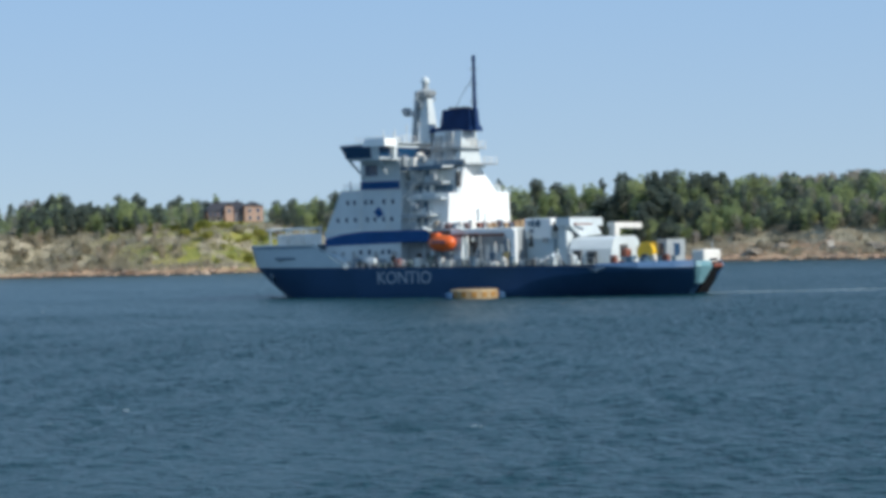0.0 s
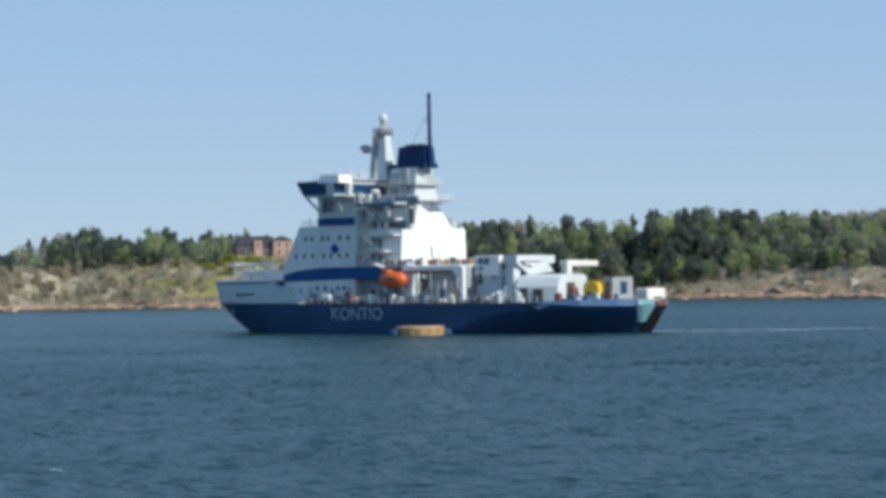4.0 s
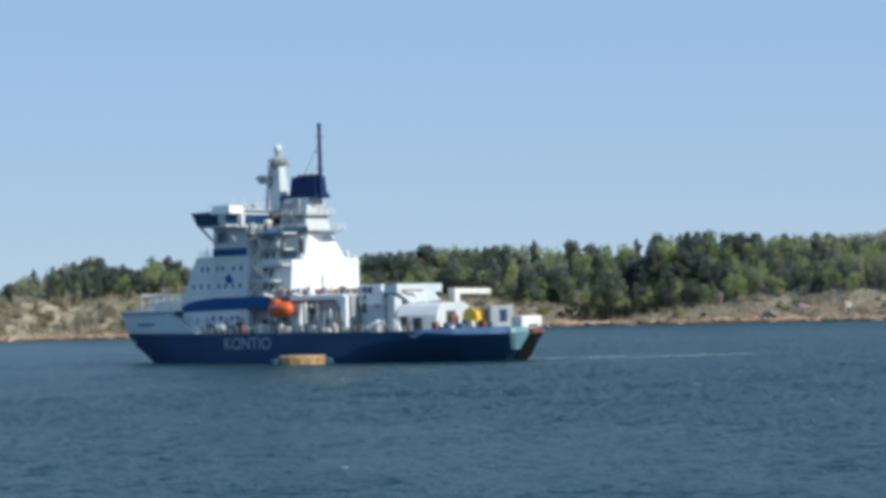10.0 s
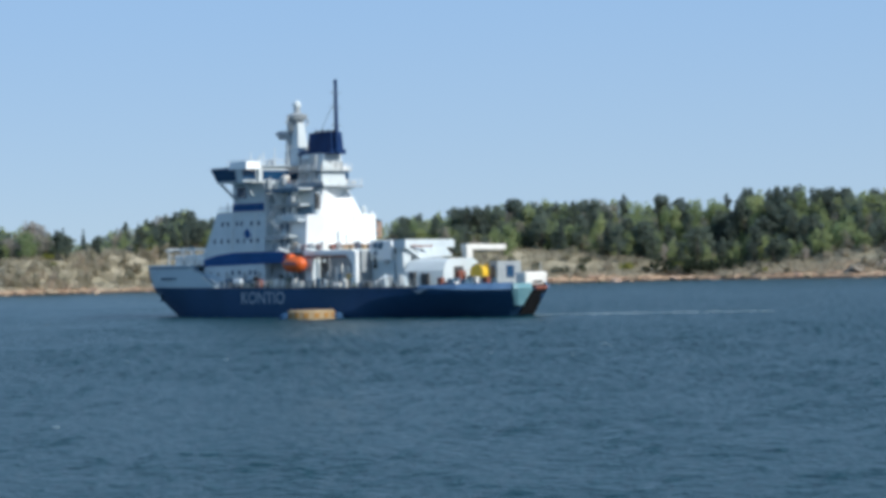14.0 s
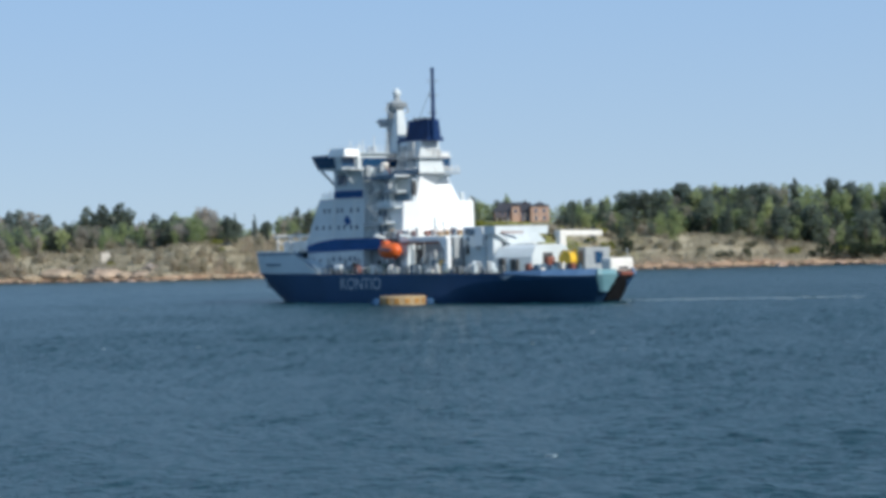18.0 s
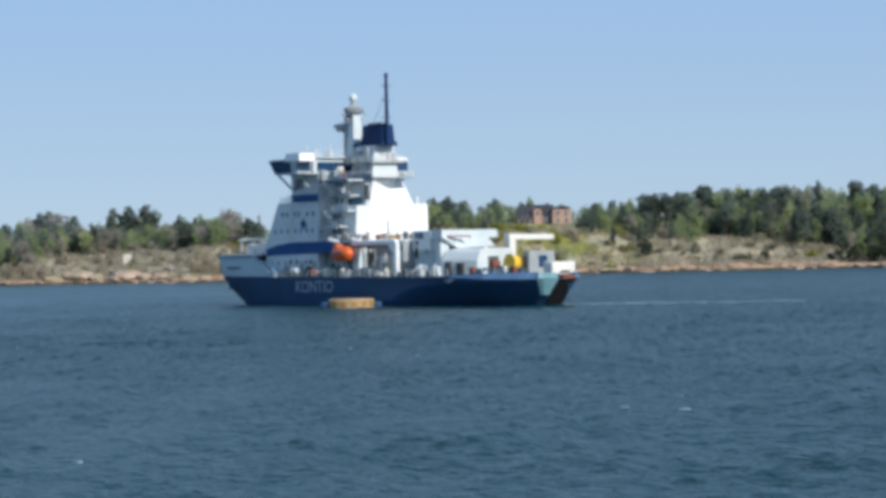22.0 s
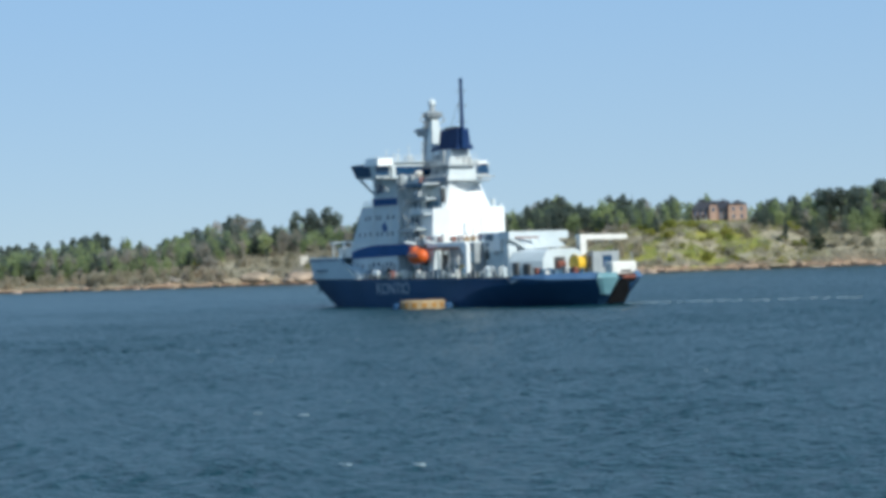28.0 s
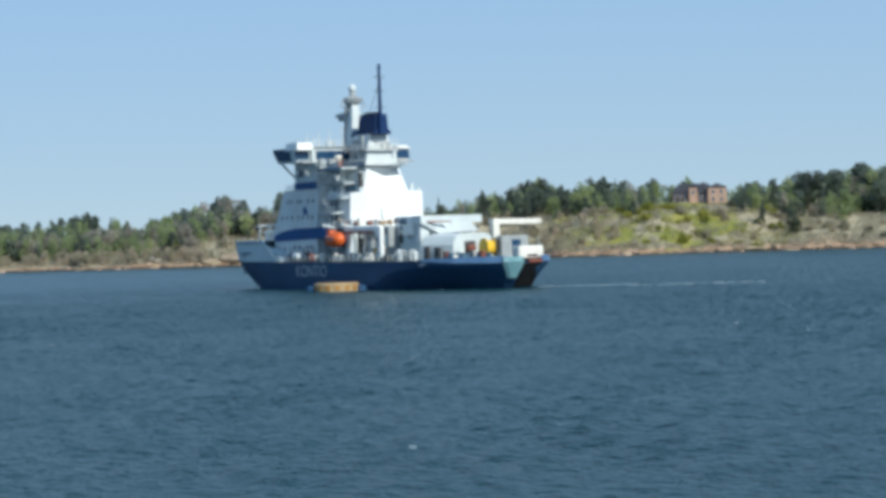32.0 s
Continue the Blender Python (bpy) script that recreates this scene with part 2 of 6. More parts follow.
def tube(p0, p1, r0, r1=None, seg=8, bm=None):
    """A round bar from p0 to p1."""
    bm = bm or bmesh.new()
    r1 = r0 if r1 is None else r1
    p0, p1 = Vector(p0), Vector(p1)
    d = (p1 - p0).normalized()
    u = d.orthogonal().normalized()
    v = d.cross(u)
    ra, rb = [], []
    for i in range(seg):
        w = u * math.cos(2 * math.pi * i / seg) + v * math.sin(2 * math.pi * i / seg)
        ra.append(bm.verts.new(p0 + w * r0))
        rb.append(bm.verts.new(p1 + w * r1))
    for i in range(seg):
        bm.faces.new((ra[i], ra[(i + 1) % seg], rb[(i + 1) % seg], rb[i]))
    bm.faces.new(list(reversed(ra)))
    bm.faces.new(rb)
    return bm


def slab(corners, thick, bm=None):
    """A flat plate through 3D corners, thickened along its normal."""
    bm = bm or bmesh.new()
    c = [Vector(p) for p in corners]
    nrm = (c[1] - c[0]).cross(c[2] - c[0]).normalized() * thick
    a = [bm.verts.new(p) for p in c]
    b = [bm.verts.new(p + nrm) for p in c]
    k = len(a)
    for i in range(k):
        bm.faces.new((a[i], a[(i + 1) % k], b[(i + 1) % k], b[i]))
    bm.faces.new(list(reversed(a)))
    bm.faces.new(b)
    return bm


def lathe(profile, seg=16, axis="z"):
    """A turned solid from (radius, height) pairs."""
    bm = bmesh.new()
    rings = []
    for r, z in profile:
        ring = []
        for i in range(seg):
            a = 2 * math.pi * i / seg
            p = (max(r, 0.001) * math.cos(a), max(r, 0.001) * math.sin(a), z)
            if axis == "x":
                p = (p[2], p[0], p[1])
            if axis == "y":
                p = (p[0], p[2], p[1])
            ring.append(bm.verts.new(p))
        rings.append(ring)
    for a, b in zip(rings, rings[1:]):
        for i in range(seg):
            bm.faces.new((a[i], a[(i + 1) % seg], b[(i + 1) % seg], b[i]))
    bm.faces.new(list(reversed(rings[0])))
    bm.faces.new(rings[-1])
    bmesh.ops.recalc_face_normals(bm, faces=bm.faces)
    return bm


def moved(bm, x, y, z):
    bmesh.ops.translate(bm, verts=bm.verts[:], vec=(x, y, z))
    return bm


# ---- sea ----
def wave_field(x, y):
    """Short-crested wind chop as a sum of many wave trains; calmer in a band ahead of the bow."""
    r = np.random.RandomState(12)
    z = np.zeros_like(x)
    far = np.clip((y - 78) / 340, 0, 2)
    for k in range(72):
        lam = 0.8 * (2.6 / 0.8) ** (k / 71)
        a = radians(58) + r.normal(0, 0.62)
        kx, ky = 2 * math.pi / lam * math.cos(a), 2 * math.pi / lam * math.sin(a)
        fade = np.clip((lam - 0.7 - 0.7 * far) / (0.4 + 0.5 * far), 0, 1)
        z += 0.0051 * lam ** 0.85 * fade * np.sin(kx * x + ky * y + r.uniform(0, 6.28))
    for k in range(36):  # longer chop that carries over the distance
        lam = 3.4 * (7.0 / 3.4) ** (k / 35)
        a = radians(58) + r.normal(0, 0.5)
        kx, ky = 2 * math.pi / lam * math.cos(a), 2 * math.pi / lam * math.sin(a)
        z += 0.0026 * lam ** 0.85 * np.clip(far - 0.6, 0, 1) * np.sin(kx * x + ky * y + r.uniform(0, 6.28))
    gust = 1.16 + 0.22 * np.sin(x * 0.045 + 0.6 * np.sin(y * 0.03)) * np.sin(y * 0.028 + x * 0.012)
    gust = gust + 0.3 * np.sin(x * 0.21 + 1.7 * np.sin(y * 0.06)) * np.sin(y * 0.11 + 1.4 * np.sin(x * 0.09))
    mid = 386 + 0.12 * (x + 60)
    calm = np.exp(-((y - mid) / (32 + 5 * np.sin(x * 0.11))) ** 2) / (1 + np.exp((x + 12) / 8))
    slick = np.exp(-((y - 312 - 0.15 * x) / (15 + 4 * np.sin(x * 0.17))) ** 2) / (1 + np.exp((x - 4) / 7))
    z = (z + 0.3 * np.abs(z)) * gust * (1 - 0.55 * calm) * (1 - 0.5 * slick) * (1 + 1.3 * np.clip(far - 0.25, 0, 1)) * (1 - 0.62 * np.clip((far - 0.75) / 0.7, 0, 1))
    return z * (0.76 + 0.24 * np.clip(far * 2.6 - 0.2, 0, 1)) * np.clip((930 - y) / 60, 0, 1) * np.clip((y - 56) / 12, 0, 1)


def build_water():
    fine_x = np.concatenate([np.arange(-400, -75, 0.9), np.arange(-75, 175, 0.4), np.arange(175, 240, 0.9)])
    ys, y = [], 72.0
    while y < 940:
        ys.append(y)
        y += 0.26 + 1.0 * (y - 72) / 400
    xs = np.concatenate([[-4500, -1500, -700, -460], fine_x, [300, 500, 1500, 4500]])
    ys = np.concatenate([[-4500, -1000, 0, 50], ys, [1000, 2000, 4500]])
    gx, gy = np.meshgrid(xs, ys)
    gz = np.where((gx > -405) & (gx < 245), wave_field(gx, gy), 0.0)
    w, h = len(xs), len(ys)
    co = np.stack([gx, gy, gz], -1).reshape(-1).astype(np.float32)
    i = (np.arange(h - 1)[:, None] * w + np.arange(w - 1)[None, :]).ravel()
    loops = np.stack([i, i + 1, i + w + 1, i + w], -1).ravel().astype(np.int32)
    n = len(i)
    me = bpy.data.meshes.new("water")
    me.vertices.add(w * h)
    me.vertices.foreach_set("co", co)
    me.loops.add(4 * n)
    me.loops.foreach_set("vertex_index", loops)
    me.polygons.add(n)
    me.polygons.foreach_set("loop_start", (np.arange(n) * 4).astype(np.int32))
    me.polygons.foreach_set("loop_total", np.full(n, 4, np.int32))
    me.polygons.foreach_set("use_smooth", np.ones(n, bool))
    me.update(calc_edges=True)
    me.validate()
    me.materials.append(M_WATER)
    return tagged(new("water", me), "choppy dark blue-grey sea with wind ripples", "water", kind="structure")


water = build_water()

# ---- shore ----
SHORE_X = [-1800, -551, -334, -281, -204, -158, -98, -53, -3, 43, 81, 130, 235, 1800]
SHORE_Y = [780, 850, 872, 864, 858, 890, 888, 912, 925, 935, 912, 876, 850, 760]
SLOPE_X = [-1675, -486, -384, -335, -313, -297, -262, -233, -187, -135, -96, -60, -38, -9, 20, 44, 57, 79, 96, 113, 151, 1615]
SLOPE_Z = [5.7, 5.9, 5.5, 5.1, 8.2, 10.5, 10.6, 11.6, 13.8, 15.1, 15.6, 14.6, 12.4, 10.7, 8.5, 4.6, 4.6, 7.2, 10.5, 12.6, 12.5, 11.7]
SKY_X = [-1600, -423, -394, -380, -365, -354, -343, -335, -314, -302, -291, -283, -268, -263, -256, -242, -232, -223, -212, -204, -194, -185,
         -177, -163, -151, -143, -134, -126, -117, -86, -79, -61, -41, -27, -11, 0, 14, 31, 37, 52, 63, 77, 86, 108, 121, 132, 143, 160, 1600]
SKY_Z = [19.3, 19.5, 21.2, 23.8, 21.6, 18.3, 20.9, 23.1, 29.3, 27.8, 23.3, 29.6, 31.5, 24.3, 26.9, 27, 29.8, 27.2, 22.1, 22.3, 27.6, 25.8,
         27.8, 30.3, 24.8, 29.3, 28.7, 24.8, 28.9, 26.8, 26.3, 28.8, 32, 32, 30.7, 32.3, 32.9, 32.2, 32.1, 32.9, 34.1, 35.6, 33.5, 32.5, 32.8, 31.9, 34.3, 33.3, 32.3]


def shore_y(x):
    return np.interp(x, SHORE_X, SHORE_Y) + 4 * np.sin(x * 0.071) + 2 * np.sin(x * 0.23 + 1)


def skyline(x):
    return np.interp(x, SKY_X, SKY_Z) + 1.9 * np.exp(-((x + 150) / 38) ** 4) + 0.9 * np.exp(-((x - 30) / 90) ** 4)


def ground_z(x, y):
    d = y - shore_y(x)
    slope = np.interp(x, SLOPE_X, SLOPE_Z)
    back = np.maximum(np.minimum(skyline(x) - 10.5, 22), slope * 0.97)
    back = back - 4.5 * np.exp(-((x + 258) / 40) ** 2)
    bank = np.minimum(2.6, slope * 0.45)
    t1 = np.clip(d / 9, 0, 1)
    t2 = np.clip((d - 8) / 40, 0, 1)
    t3 = np.clip((d - 48) / 55, 0, 1)
    s2, s3 = t2 * t2 * (3 - 2 * t2), t3 * t3 * (3 - 2 * t3)
    z = bank * t1 ** 0.7 + (slope - bank) * s2 + (back - slope) * s3
    z = np.where(d < 0, np.maximum(d * 0.12, -5.0), z)
    rough = 0.12 * np.sin(x * 0.31 + y * 0.27) + 0.18 * np.sin(x * 0.13 - y * 0.31 + 2) + 0.15 * np.sin(x * 0.8 + 1.3 * np.sin(y * 0.7))
    z = z + 2.2 * np.exp(-((x + 92) / 34) ** 2 - ((y - 978) / 30) ** 2)
    return z + np.where(d > 0, rough * np.clip(d / 10, 0, 1), 0)


def ground_material():
    m = bpy.data.materials.new("granite_scrub_and_grass")
    m.use_nodes = True
    n, l = m.node_tree.nodes, m.node_tree.links
    b = n["Principled BSDF"]
    b.inputs["Roughness"].default_value = 0.9
    b.inputs["Specular IOR Level"].default_value = 0.2
    co = n.new("ShaderNodeTexCoord")

    def noise_tex(scale, detail=5.0):
        t = n.new("ShaderNodeTexNoise")
        t.inputs["Scale"].default_value, t.inputs["Detail"].default_value = scale, detail
        l.new(co.outputs["Object"], t.inputs["Vector"])
        return t

    def ramp(src, stops):
        r = n.new("ShaderNodeValToRGB")
        while len(r.color_ramp.elements) < len(stops):
            r.color_ramp.elements.new(0.5)
        for e, (p, c) in zip(r.color_ramp.elements, stops):
            e.position, e.color = p, rgba(c)
        l.new(src, r.inputs["Fac"])
        return r

    def mix(fac, a, c):
        x = n.new("ShaderNodeMix")
        x.data_type = "RGBA"
        l.new(fac, x.inputs["Factor"])
        l.new(a, x.inputs["A"])
        l.new(c, x.inputs["B"])
        return x.outputs["Result"]

    rock = ramp(noise_tex(0.35).outputs["Fac"], [(0.32, (0.14, 0.09, 0.062)), (0.5, (0.37, 0.25, 0.162)), (0.68, (0.50, 0.365, 0.25))])
    scrub = ramp(noise_tex(0.22).outputs["Fac"], [(0.3, (0.235, 0.212, 0.145)), (0.5, (0.325, 0.292, 0.21)), (0.7, (0.40, 0.355, 0.27))])
    grass = ramp(noise_tex(0.12).outputs["Fac"], [(0.3, (0.13, 0.155, 0.048)), (0.5, (0.215, 0.225, 0.06)), (0.7, (0.31, 0.285, 0.075))])
    sep = n.new("ShaderNodeSeparateXYZ")
    l.new(co.outputs["Object"], sep.inputs[0])
    # grass on the meadow under the house
    near = n.new("ShaderNodeVectorMath")
    near.operation = "DISTANCE"
    sc = n.new("ShaderNodeMapping")
    sc.inputs["Scale"].default_value = (1.0, 0.55, 0.0)
    l.new(co.outputs["Object"], sc.inputs["Vector"])
    l.new(sc.outputs[0], near.inputs[0])
    near.inputs[1].default_value = (-92, 0.55 * 952, 0)
    patch = n.new("ShaderNodeMapRange")
    patch.inputs["From Min"].default_value, patch.inputs["From Max"].default_value = 56, 32
    l.new(near.outputs["Value"], patch.inputs["Value"])
    blot = ramp(noise_tex(0.07, 4).outputs["Fac"], [(0.44, (0, 0, 0)), (0.52, (1, 1, 1))])
    mul = n.new("ShaderNodeMath")
    mul.operation = "MULTIPLY"
    l.new(patch.outputs[0], mul.inputs[0])
    l.new(blot.outputs["Color"], mul.inputs[1])
    veg = mix(mul.outputs[0], scrub.outputs["Color"], grass.outputs["Color"])
    # bare granite near the water
    wob = n.new("ShaderNodeMath")
    wob.operation = "MULTIPLY_ADD"
    wob.inputs[1].default_value = -9.0
    l.new(noise_tex(0.04, 5).outputs["Fac"], wob.inputs[0])
    l.new(sep.outputs["Z"], wob.inputs[2])
    west = n.new("ShaderNodeMapRange")  # less bare rock on the western bank
    west.inputs["From Min"].default_value, west.inputs["From Max"].default_value = -229, -290
    west.inputs["To Min"].default_value, west.inputs["To Max"].default_value = 0.0, 1.3
    l.new(sep.outputs["X"], west.inputs["Value"])
    east = n.new("ShaderNodeMapRange")  # bare rock climbs higher on the eastern point
    east.inputs["From Min"].default_value, east.inputs["From Max"].default_value = 55, 95
    east.inputs["To Min"].default_value, east.inputs["To Max"].default_value = 0.0, 3.0
    l.new(sep.outputs["X"], east.inputs["Value"])
    bare = n.new("ShaderNodeMath")
    bare.operation = "SUBTRACT"
    l.new(west.outputs[0], bare.inputs[0])
    l.new(east.outputs[0], bare.inputs[1])
    rise = n.new("ShaderNodeMath")
    l.new(wob.outputs[0], rise.inputs[0])
    l.new(bare.outputs[0], rise.inputs[1])
    low = n.new("ShaderNodeMapRange")
    low.inputs["From Min"].default_value, low.inputs["From Max"].default_value = -1.0, -2.6
    l.new(rise.outputs[0], low.inputs["Value"])
    col = mix(low.outputs[0], veg, rock.outputs["Color"])
    wet = n.new("ShaderNodeMapRange")  # dark wet rock along the waterline
    wet.inputs["From Min"].default_value, wet.inputs["From Max"].default_value = 0.95, 0.45
    l.new(sep.outputs["Z"], wet.inputs["Value"])
    dark = n.new("ShaderNodeRGB")
    dark.outputs[0].default_value = (0.055, 0.045, 0.036, 1)
    col = mix(wet.outputs[0], col, dark.outputs[0])
    l.new(col, b.inputs["Base Color"])
    bp = n.new("ShaderNodeBump")
    bp.inputs["Strength"].default_value, bp.inputs["Distance"].default_value = 0.8, 0.8
    l.new(noise_tex(0.5, 6).outputs["Fac"], bp.inputs["Height"])
    l.new(bp.outputs[0], b.inputs["Normal"])
    return m


M_GROUND = ground_material()


def build_ground():
    xs = np.concatenate([np.linspace(-4000, -700, 12)[:-1], np.arange(-700, 400, 5.0), np.linspace(400, 4000, 12)])
    ys = np.concatenate([np.arange(730, 840, 15.0), np.arange(840, 1010, 3.0), np.arange(1010, 1200, 10.0), np.linspace(1200, 4500, 8)])
    gx, gy = np.meshgrid(xs, ys)
    gz = ground_z(gx, gy)
    w, h = len(xs), len(ys)
    verts = np.stack([gx, gy, gz], -1).reshape(-1, 3)
    i = (np.arange(h - 1)[:, None] * w + np.arange(w - 1)[None, :]).ravel()
    faces = np.stack([i, i + 1, i + w + 1, i + w], -1)
    me = bpy.data.meshes.new("ground")
    me.from_pydata(verts.tolist(), [], faces.tolist())
    me.materials.append(M_GROUND)
    me.polygons.foreach_set("use_smooth", [True] * len(me.polygons))
    return tagged(new("ground", me), "rocky granite shore rising to scrub, grass and wooded ground", "ground", kind="structure")


build_ground()

# ---- icebreaker: x forward, y to port, z up from the waterline ----
SHIP_AT = pose(-0.31, 433.57, 0, 0, 0, 141.69)
ship = thing("icebreaker", "navy and white icebreaker with orange lifeboat, lying in the sound", "ship", at=SHIP_AT)


def outline(pairs):
    """Closed plan outline from port-side pairs, stern to bow."""
    return [(x, y) for x, y in pairs] + [(x, -y) for x, y in reversed(pairs)]


HULL_LOW = [(-40, 1.2), (-38, 2.6), (-33, 5.0), (-28, 6.8), (-23, 8.2), (-19, 9.4), (-15, 11.2), (0, 11.7), (14, 11.6), (24, 10.6), (31, 8.6), (36, 6.2), (39, 3.6), (40.2, 0.6)]
HULL_WL = [(-44.6, 2.6), (-42.2, 4.0), (-36, 6.7), (-31, 8.7), (-25, 10.2), (-20.5, 11.2), (-16, 11.95), (0, 12.0), (14, 12.0), (24, 11.3), (32, 9.4), (37.5, 6.6), (40.6, 3.6), (41.9, 0.6)]
HULL_MID = [(-46.9, 3.4), (-44.4, 5.9), (-39.6, 9.5), (-33, 11.7), (-26, 12.1), (-21, 12.1), (-16, 12.02), (0, 12.1), (14, 12.1), (25, 11.9), (34, 10.7), (40.0, 8.4), (43.8, 5.0), (45.6, 0.8)]
HULL_TOP = [(-47.2, 3.8), (-44.8, 6.4), (-40.0, 9.9), (-33, 11.85), (-26, 12.1), (-21, 12.1), (-16, 12.1), (0, 12.1), (14, 12.1), (26, 12.0), (35.0, 11.2), (41.5, 9.3), (45.6, 6.2), (47.8, 1.0)]
KNUCKLE_Z = [3.5, 3.6, 3.8, 3.9, 3.5, 2.6, 0.9, 3.0, 3.0, 3.0, 3.0, 3.0, 3.0, 3.0]  # the after body is cut back below this line


def shell(name, levels, mat, label=""):
    """Side plating through plan outlines at rising heights; a height may vary along the hull."""
    bm = bmesh.new()
    rings = []
    for pairs, zs in levels:
        pts = outline(pairs)
        hs = list(zs) + list(reversed(zs)) if isinstance(zs, (list, tuple)) else [zs] * len(pts)
        rings.append([bm.verts.new((x, y, z)) for (x, y), z in zip(pts, hs)])
    k = len(rings[0])
    for a, b in zip(rings, rings[1:]):
        for i in range(k):
            bm.faces.new((a[i], a[(i + 1) % k], b[(i + 1) % k], b[i]))
    bm.faces.new(list(reversed(rings[0])))
    bm.faces.new(rings[-1])
    bmesh.ops.recalc_face_normals(bm, faces=bm.faces)
    if name == "hull":  # fair plating, creased at the after knuckle and the transom corners
        half = k // 2
        hard = {(2, i) for i in range(k) if pts[i][0] < -13}
        for lv, ring in enumerate(rings):
            for i in range(k):
                e = bm.edges.get((ring[i], ring[(i + 1) % k]))
                e.smooth = (lv, i) not in hard
                if lv and i in (0, k - 1, half - 1, half):
                    bm.edges.get((rings[lv - 1][i], ring[i])).smooth = False
    ob = part(name, bm, mat, ship, label)
    for poly in ob.data.polygons:
        poly.use_smooth = len(poly.vertices) == 4 and name == "hull"
    return ob


DECK_Z = [4.5, 4.6, 4.8, 4.9, 4.95, 4.95, 4.98, 5.0, 5.1, 5.2, 5.3, 5.4, 5.4, 5.4]
shell("hull", [(HULL_LOW, -2.0), (HULL_WL, 0.0), (HULL_MID, KNUCKLE_Z), (HULL_TOP, DECK_Z)], M_NAVY, "navy blue painted steel hull")
FORE_LOW = [(20.0, 12.05), (23.0, 12.08), (27.0, 12.0), (35.0, 11.25), (41.5, 9.35), (45.6, 6.2), (47.7, 1.0)]
FORE_TOP = [(20.0, 12.05), (23.0, 12.10), (27.0, 12.10), (35.2, 11.5), (42.0, 9.8), (46.3, 6.8), (48.6, 1.2)]
shell("forecastle", [(FORE_LOW, [5.25, 5.3, 5.3, 5.35, 5.4, 5.45, 5.45]), (FORE_TOP, [5.5, 7.2, 9.2, 9.2, 9.25, 9.3, 9.3])], M_SHADED_PALE, "white raised forecastle bulwark")
shell("forecastle_rail_cap", [([(x, y + 0.06) for x, y in FORE_TOP[2:]], 9.25), ([(x, y + 0.06) for x, y in FORE_TOP[2:]], [9.35, 9.35, 9.4, 9.45, 9.45])], M_CREAM, "pale foredeck inside the bow bulwark")
shell("bow_stripe", [([(x, y + 0.05) for x, y in FORE_TOP[2:]], 8.75), ([(x, y + 0.06) for x, y in FORE_TOP[2:]], 9.0)], M_STEEL, "blue-grey line below the bow rail")
bm = bmesh.new()
prism(bm, outline([(-44.4, 6.0), (-37, 9.9), (-32, 11.4), (-20, 11.8), (14, 11.8), (21, 11.8)]), 5.02, None, 5.10)
part("main_deck", bm, M_DECK, ship, "green-grey coated working deck")
# after bulwark, pale and leaning inboard
for s in (1, -1):
    bm = bmesh.new()
    pts = [(-33.0, 11.9, 4.92), (-40.1, 10.0, 4.5), (-44.9, 6.5, 4.4), (-47.3, 3.9, 4.4), (-46.9, 3.7, 5.5), (-44.4, 6.1, 5.5), (-39.7, 9.6, 5.45), (-33.0, 11.75, 5.25)]
    o = [bm.verts.new((x, s * y, z)) for x, y, z in pts]
    i = [bm.verts.new((x + 0.15, s * (y - 0.25), z)) for x, y, z in pts]
    for a in (o, i):
        for k in range(3):
            bm.faces.new((a[k], a[k + 1], a[6 - k], a[7 - k]))
    for k in range(8):
        bm.faces.new((o[k], o[(k + 1) % 8], i[(k + 1) % 8], i[k]))
    bmesh.ops.recalc_face_normals(bm, faces=bm.faces)
    part("after_bulwark", bm, M_AFTER, ship, "pale blue bulwark leaning in round the after deck")
# transom with towing notch
bm = bmesh.new()
prism(bm, [(-46.5, 1.3), (-46.5, 2.3), (-46.2, 2.8), (-45.2, 2.7), (-45.5, 2.1), (-45.5, 1.3)], 1.8, [(-47.9, 0.3), (-47.75, 3.6), (-47.3, 4.35), (-46.3, 4.2), (-46.6, 3.2), (-46.6, 0.3)], 4.55)
part("transom_plate", bm, M_TEAL, ship, "pale blue painted plate of the stern")
bm = bmesh.new()
prism(bm, [(-47.75, 3.4), (-47.4, 4.2), (-46.3, 3.9), (-46.5, 0.6), (-47.85, 0.6)], 4.56, [(-47.7, 3.2), (-47.2, 4.1), (-46.2, 3.9), (-46.5, 0.6), (-47.8, 0.6)], 5.35)
part("stern_bulwark", bm, M_TEAL, ship, "pale blue stern bulwark above the transom")
bm = bmesh.new()
prism(bm, [(-45.2, -2.6), (-44.9, -3.2), (-44.5, -3.0), (-44.8, -2.0), (-45.2, -2.0)], 1.9, [(-46.9, -3.0), (-46.6, -3.7), (-45.9, -3.5), (-46.3, -2.2), (-47.0, -2.2)], 3.8)
part("transom_plate", bm, M_RUBBER, ship, "black fender plate of the towing notch")
bm = bmesh.new()
prism(bm, [(-44.9, -2.8), (-45.3, 0.9), (-44.0, 0.9), (-43.6, -2.8)], 0.3, [(-47.3, -3.5), (-47.6, 0.25), (-46.0, 0.25), (-45.6, -3.5)], 4.3)
part("towing_notch_fender", bm, M_RUBBER, ship, "black rubber towing notch fender")
bm = box(-47.35, -46.2, -3.5, -0.9, 4.32, 4.85, 0.08)
part("stern_fairlead", bm, M_RUST, ship, "rust red fairlead at the stern")
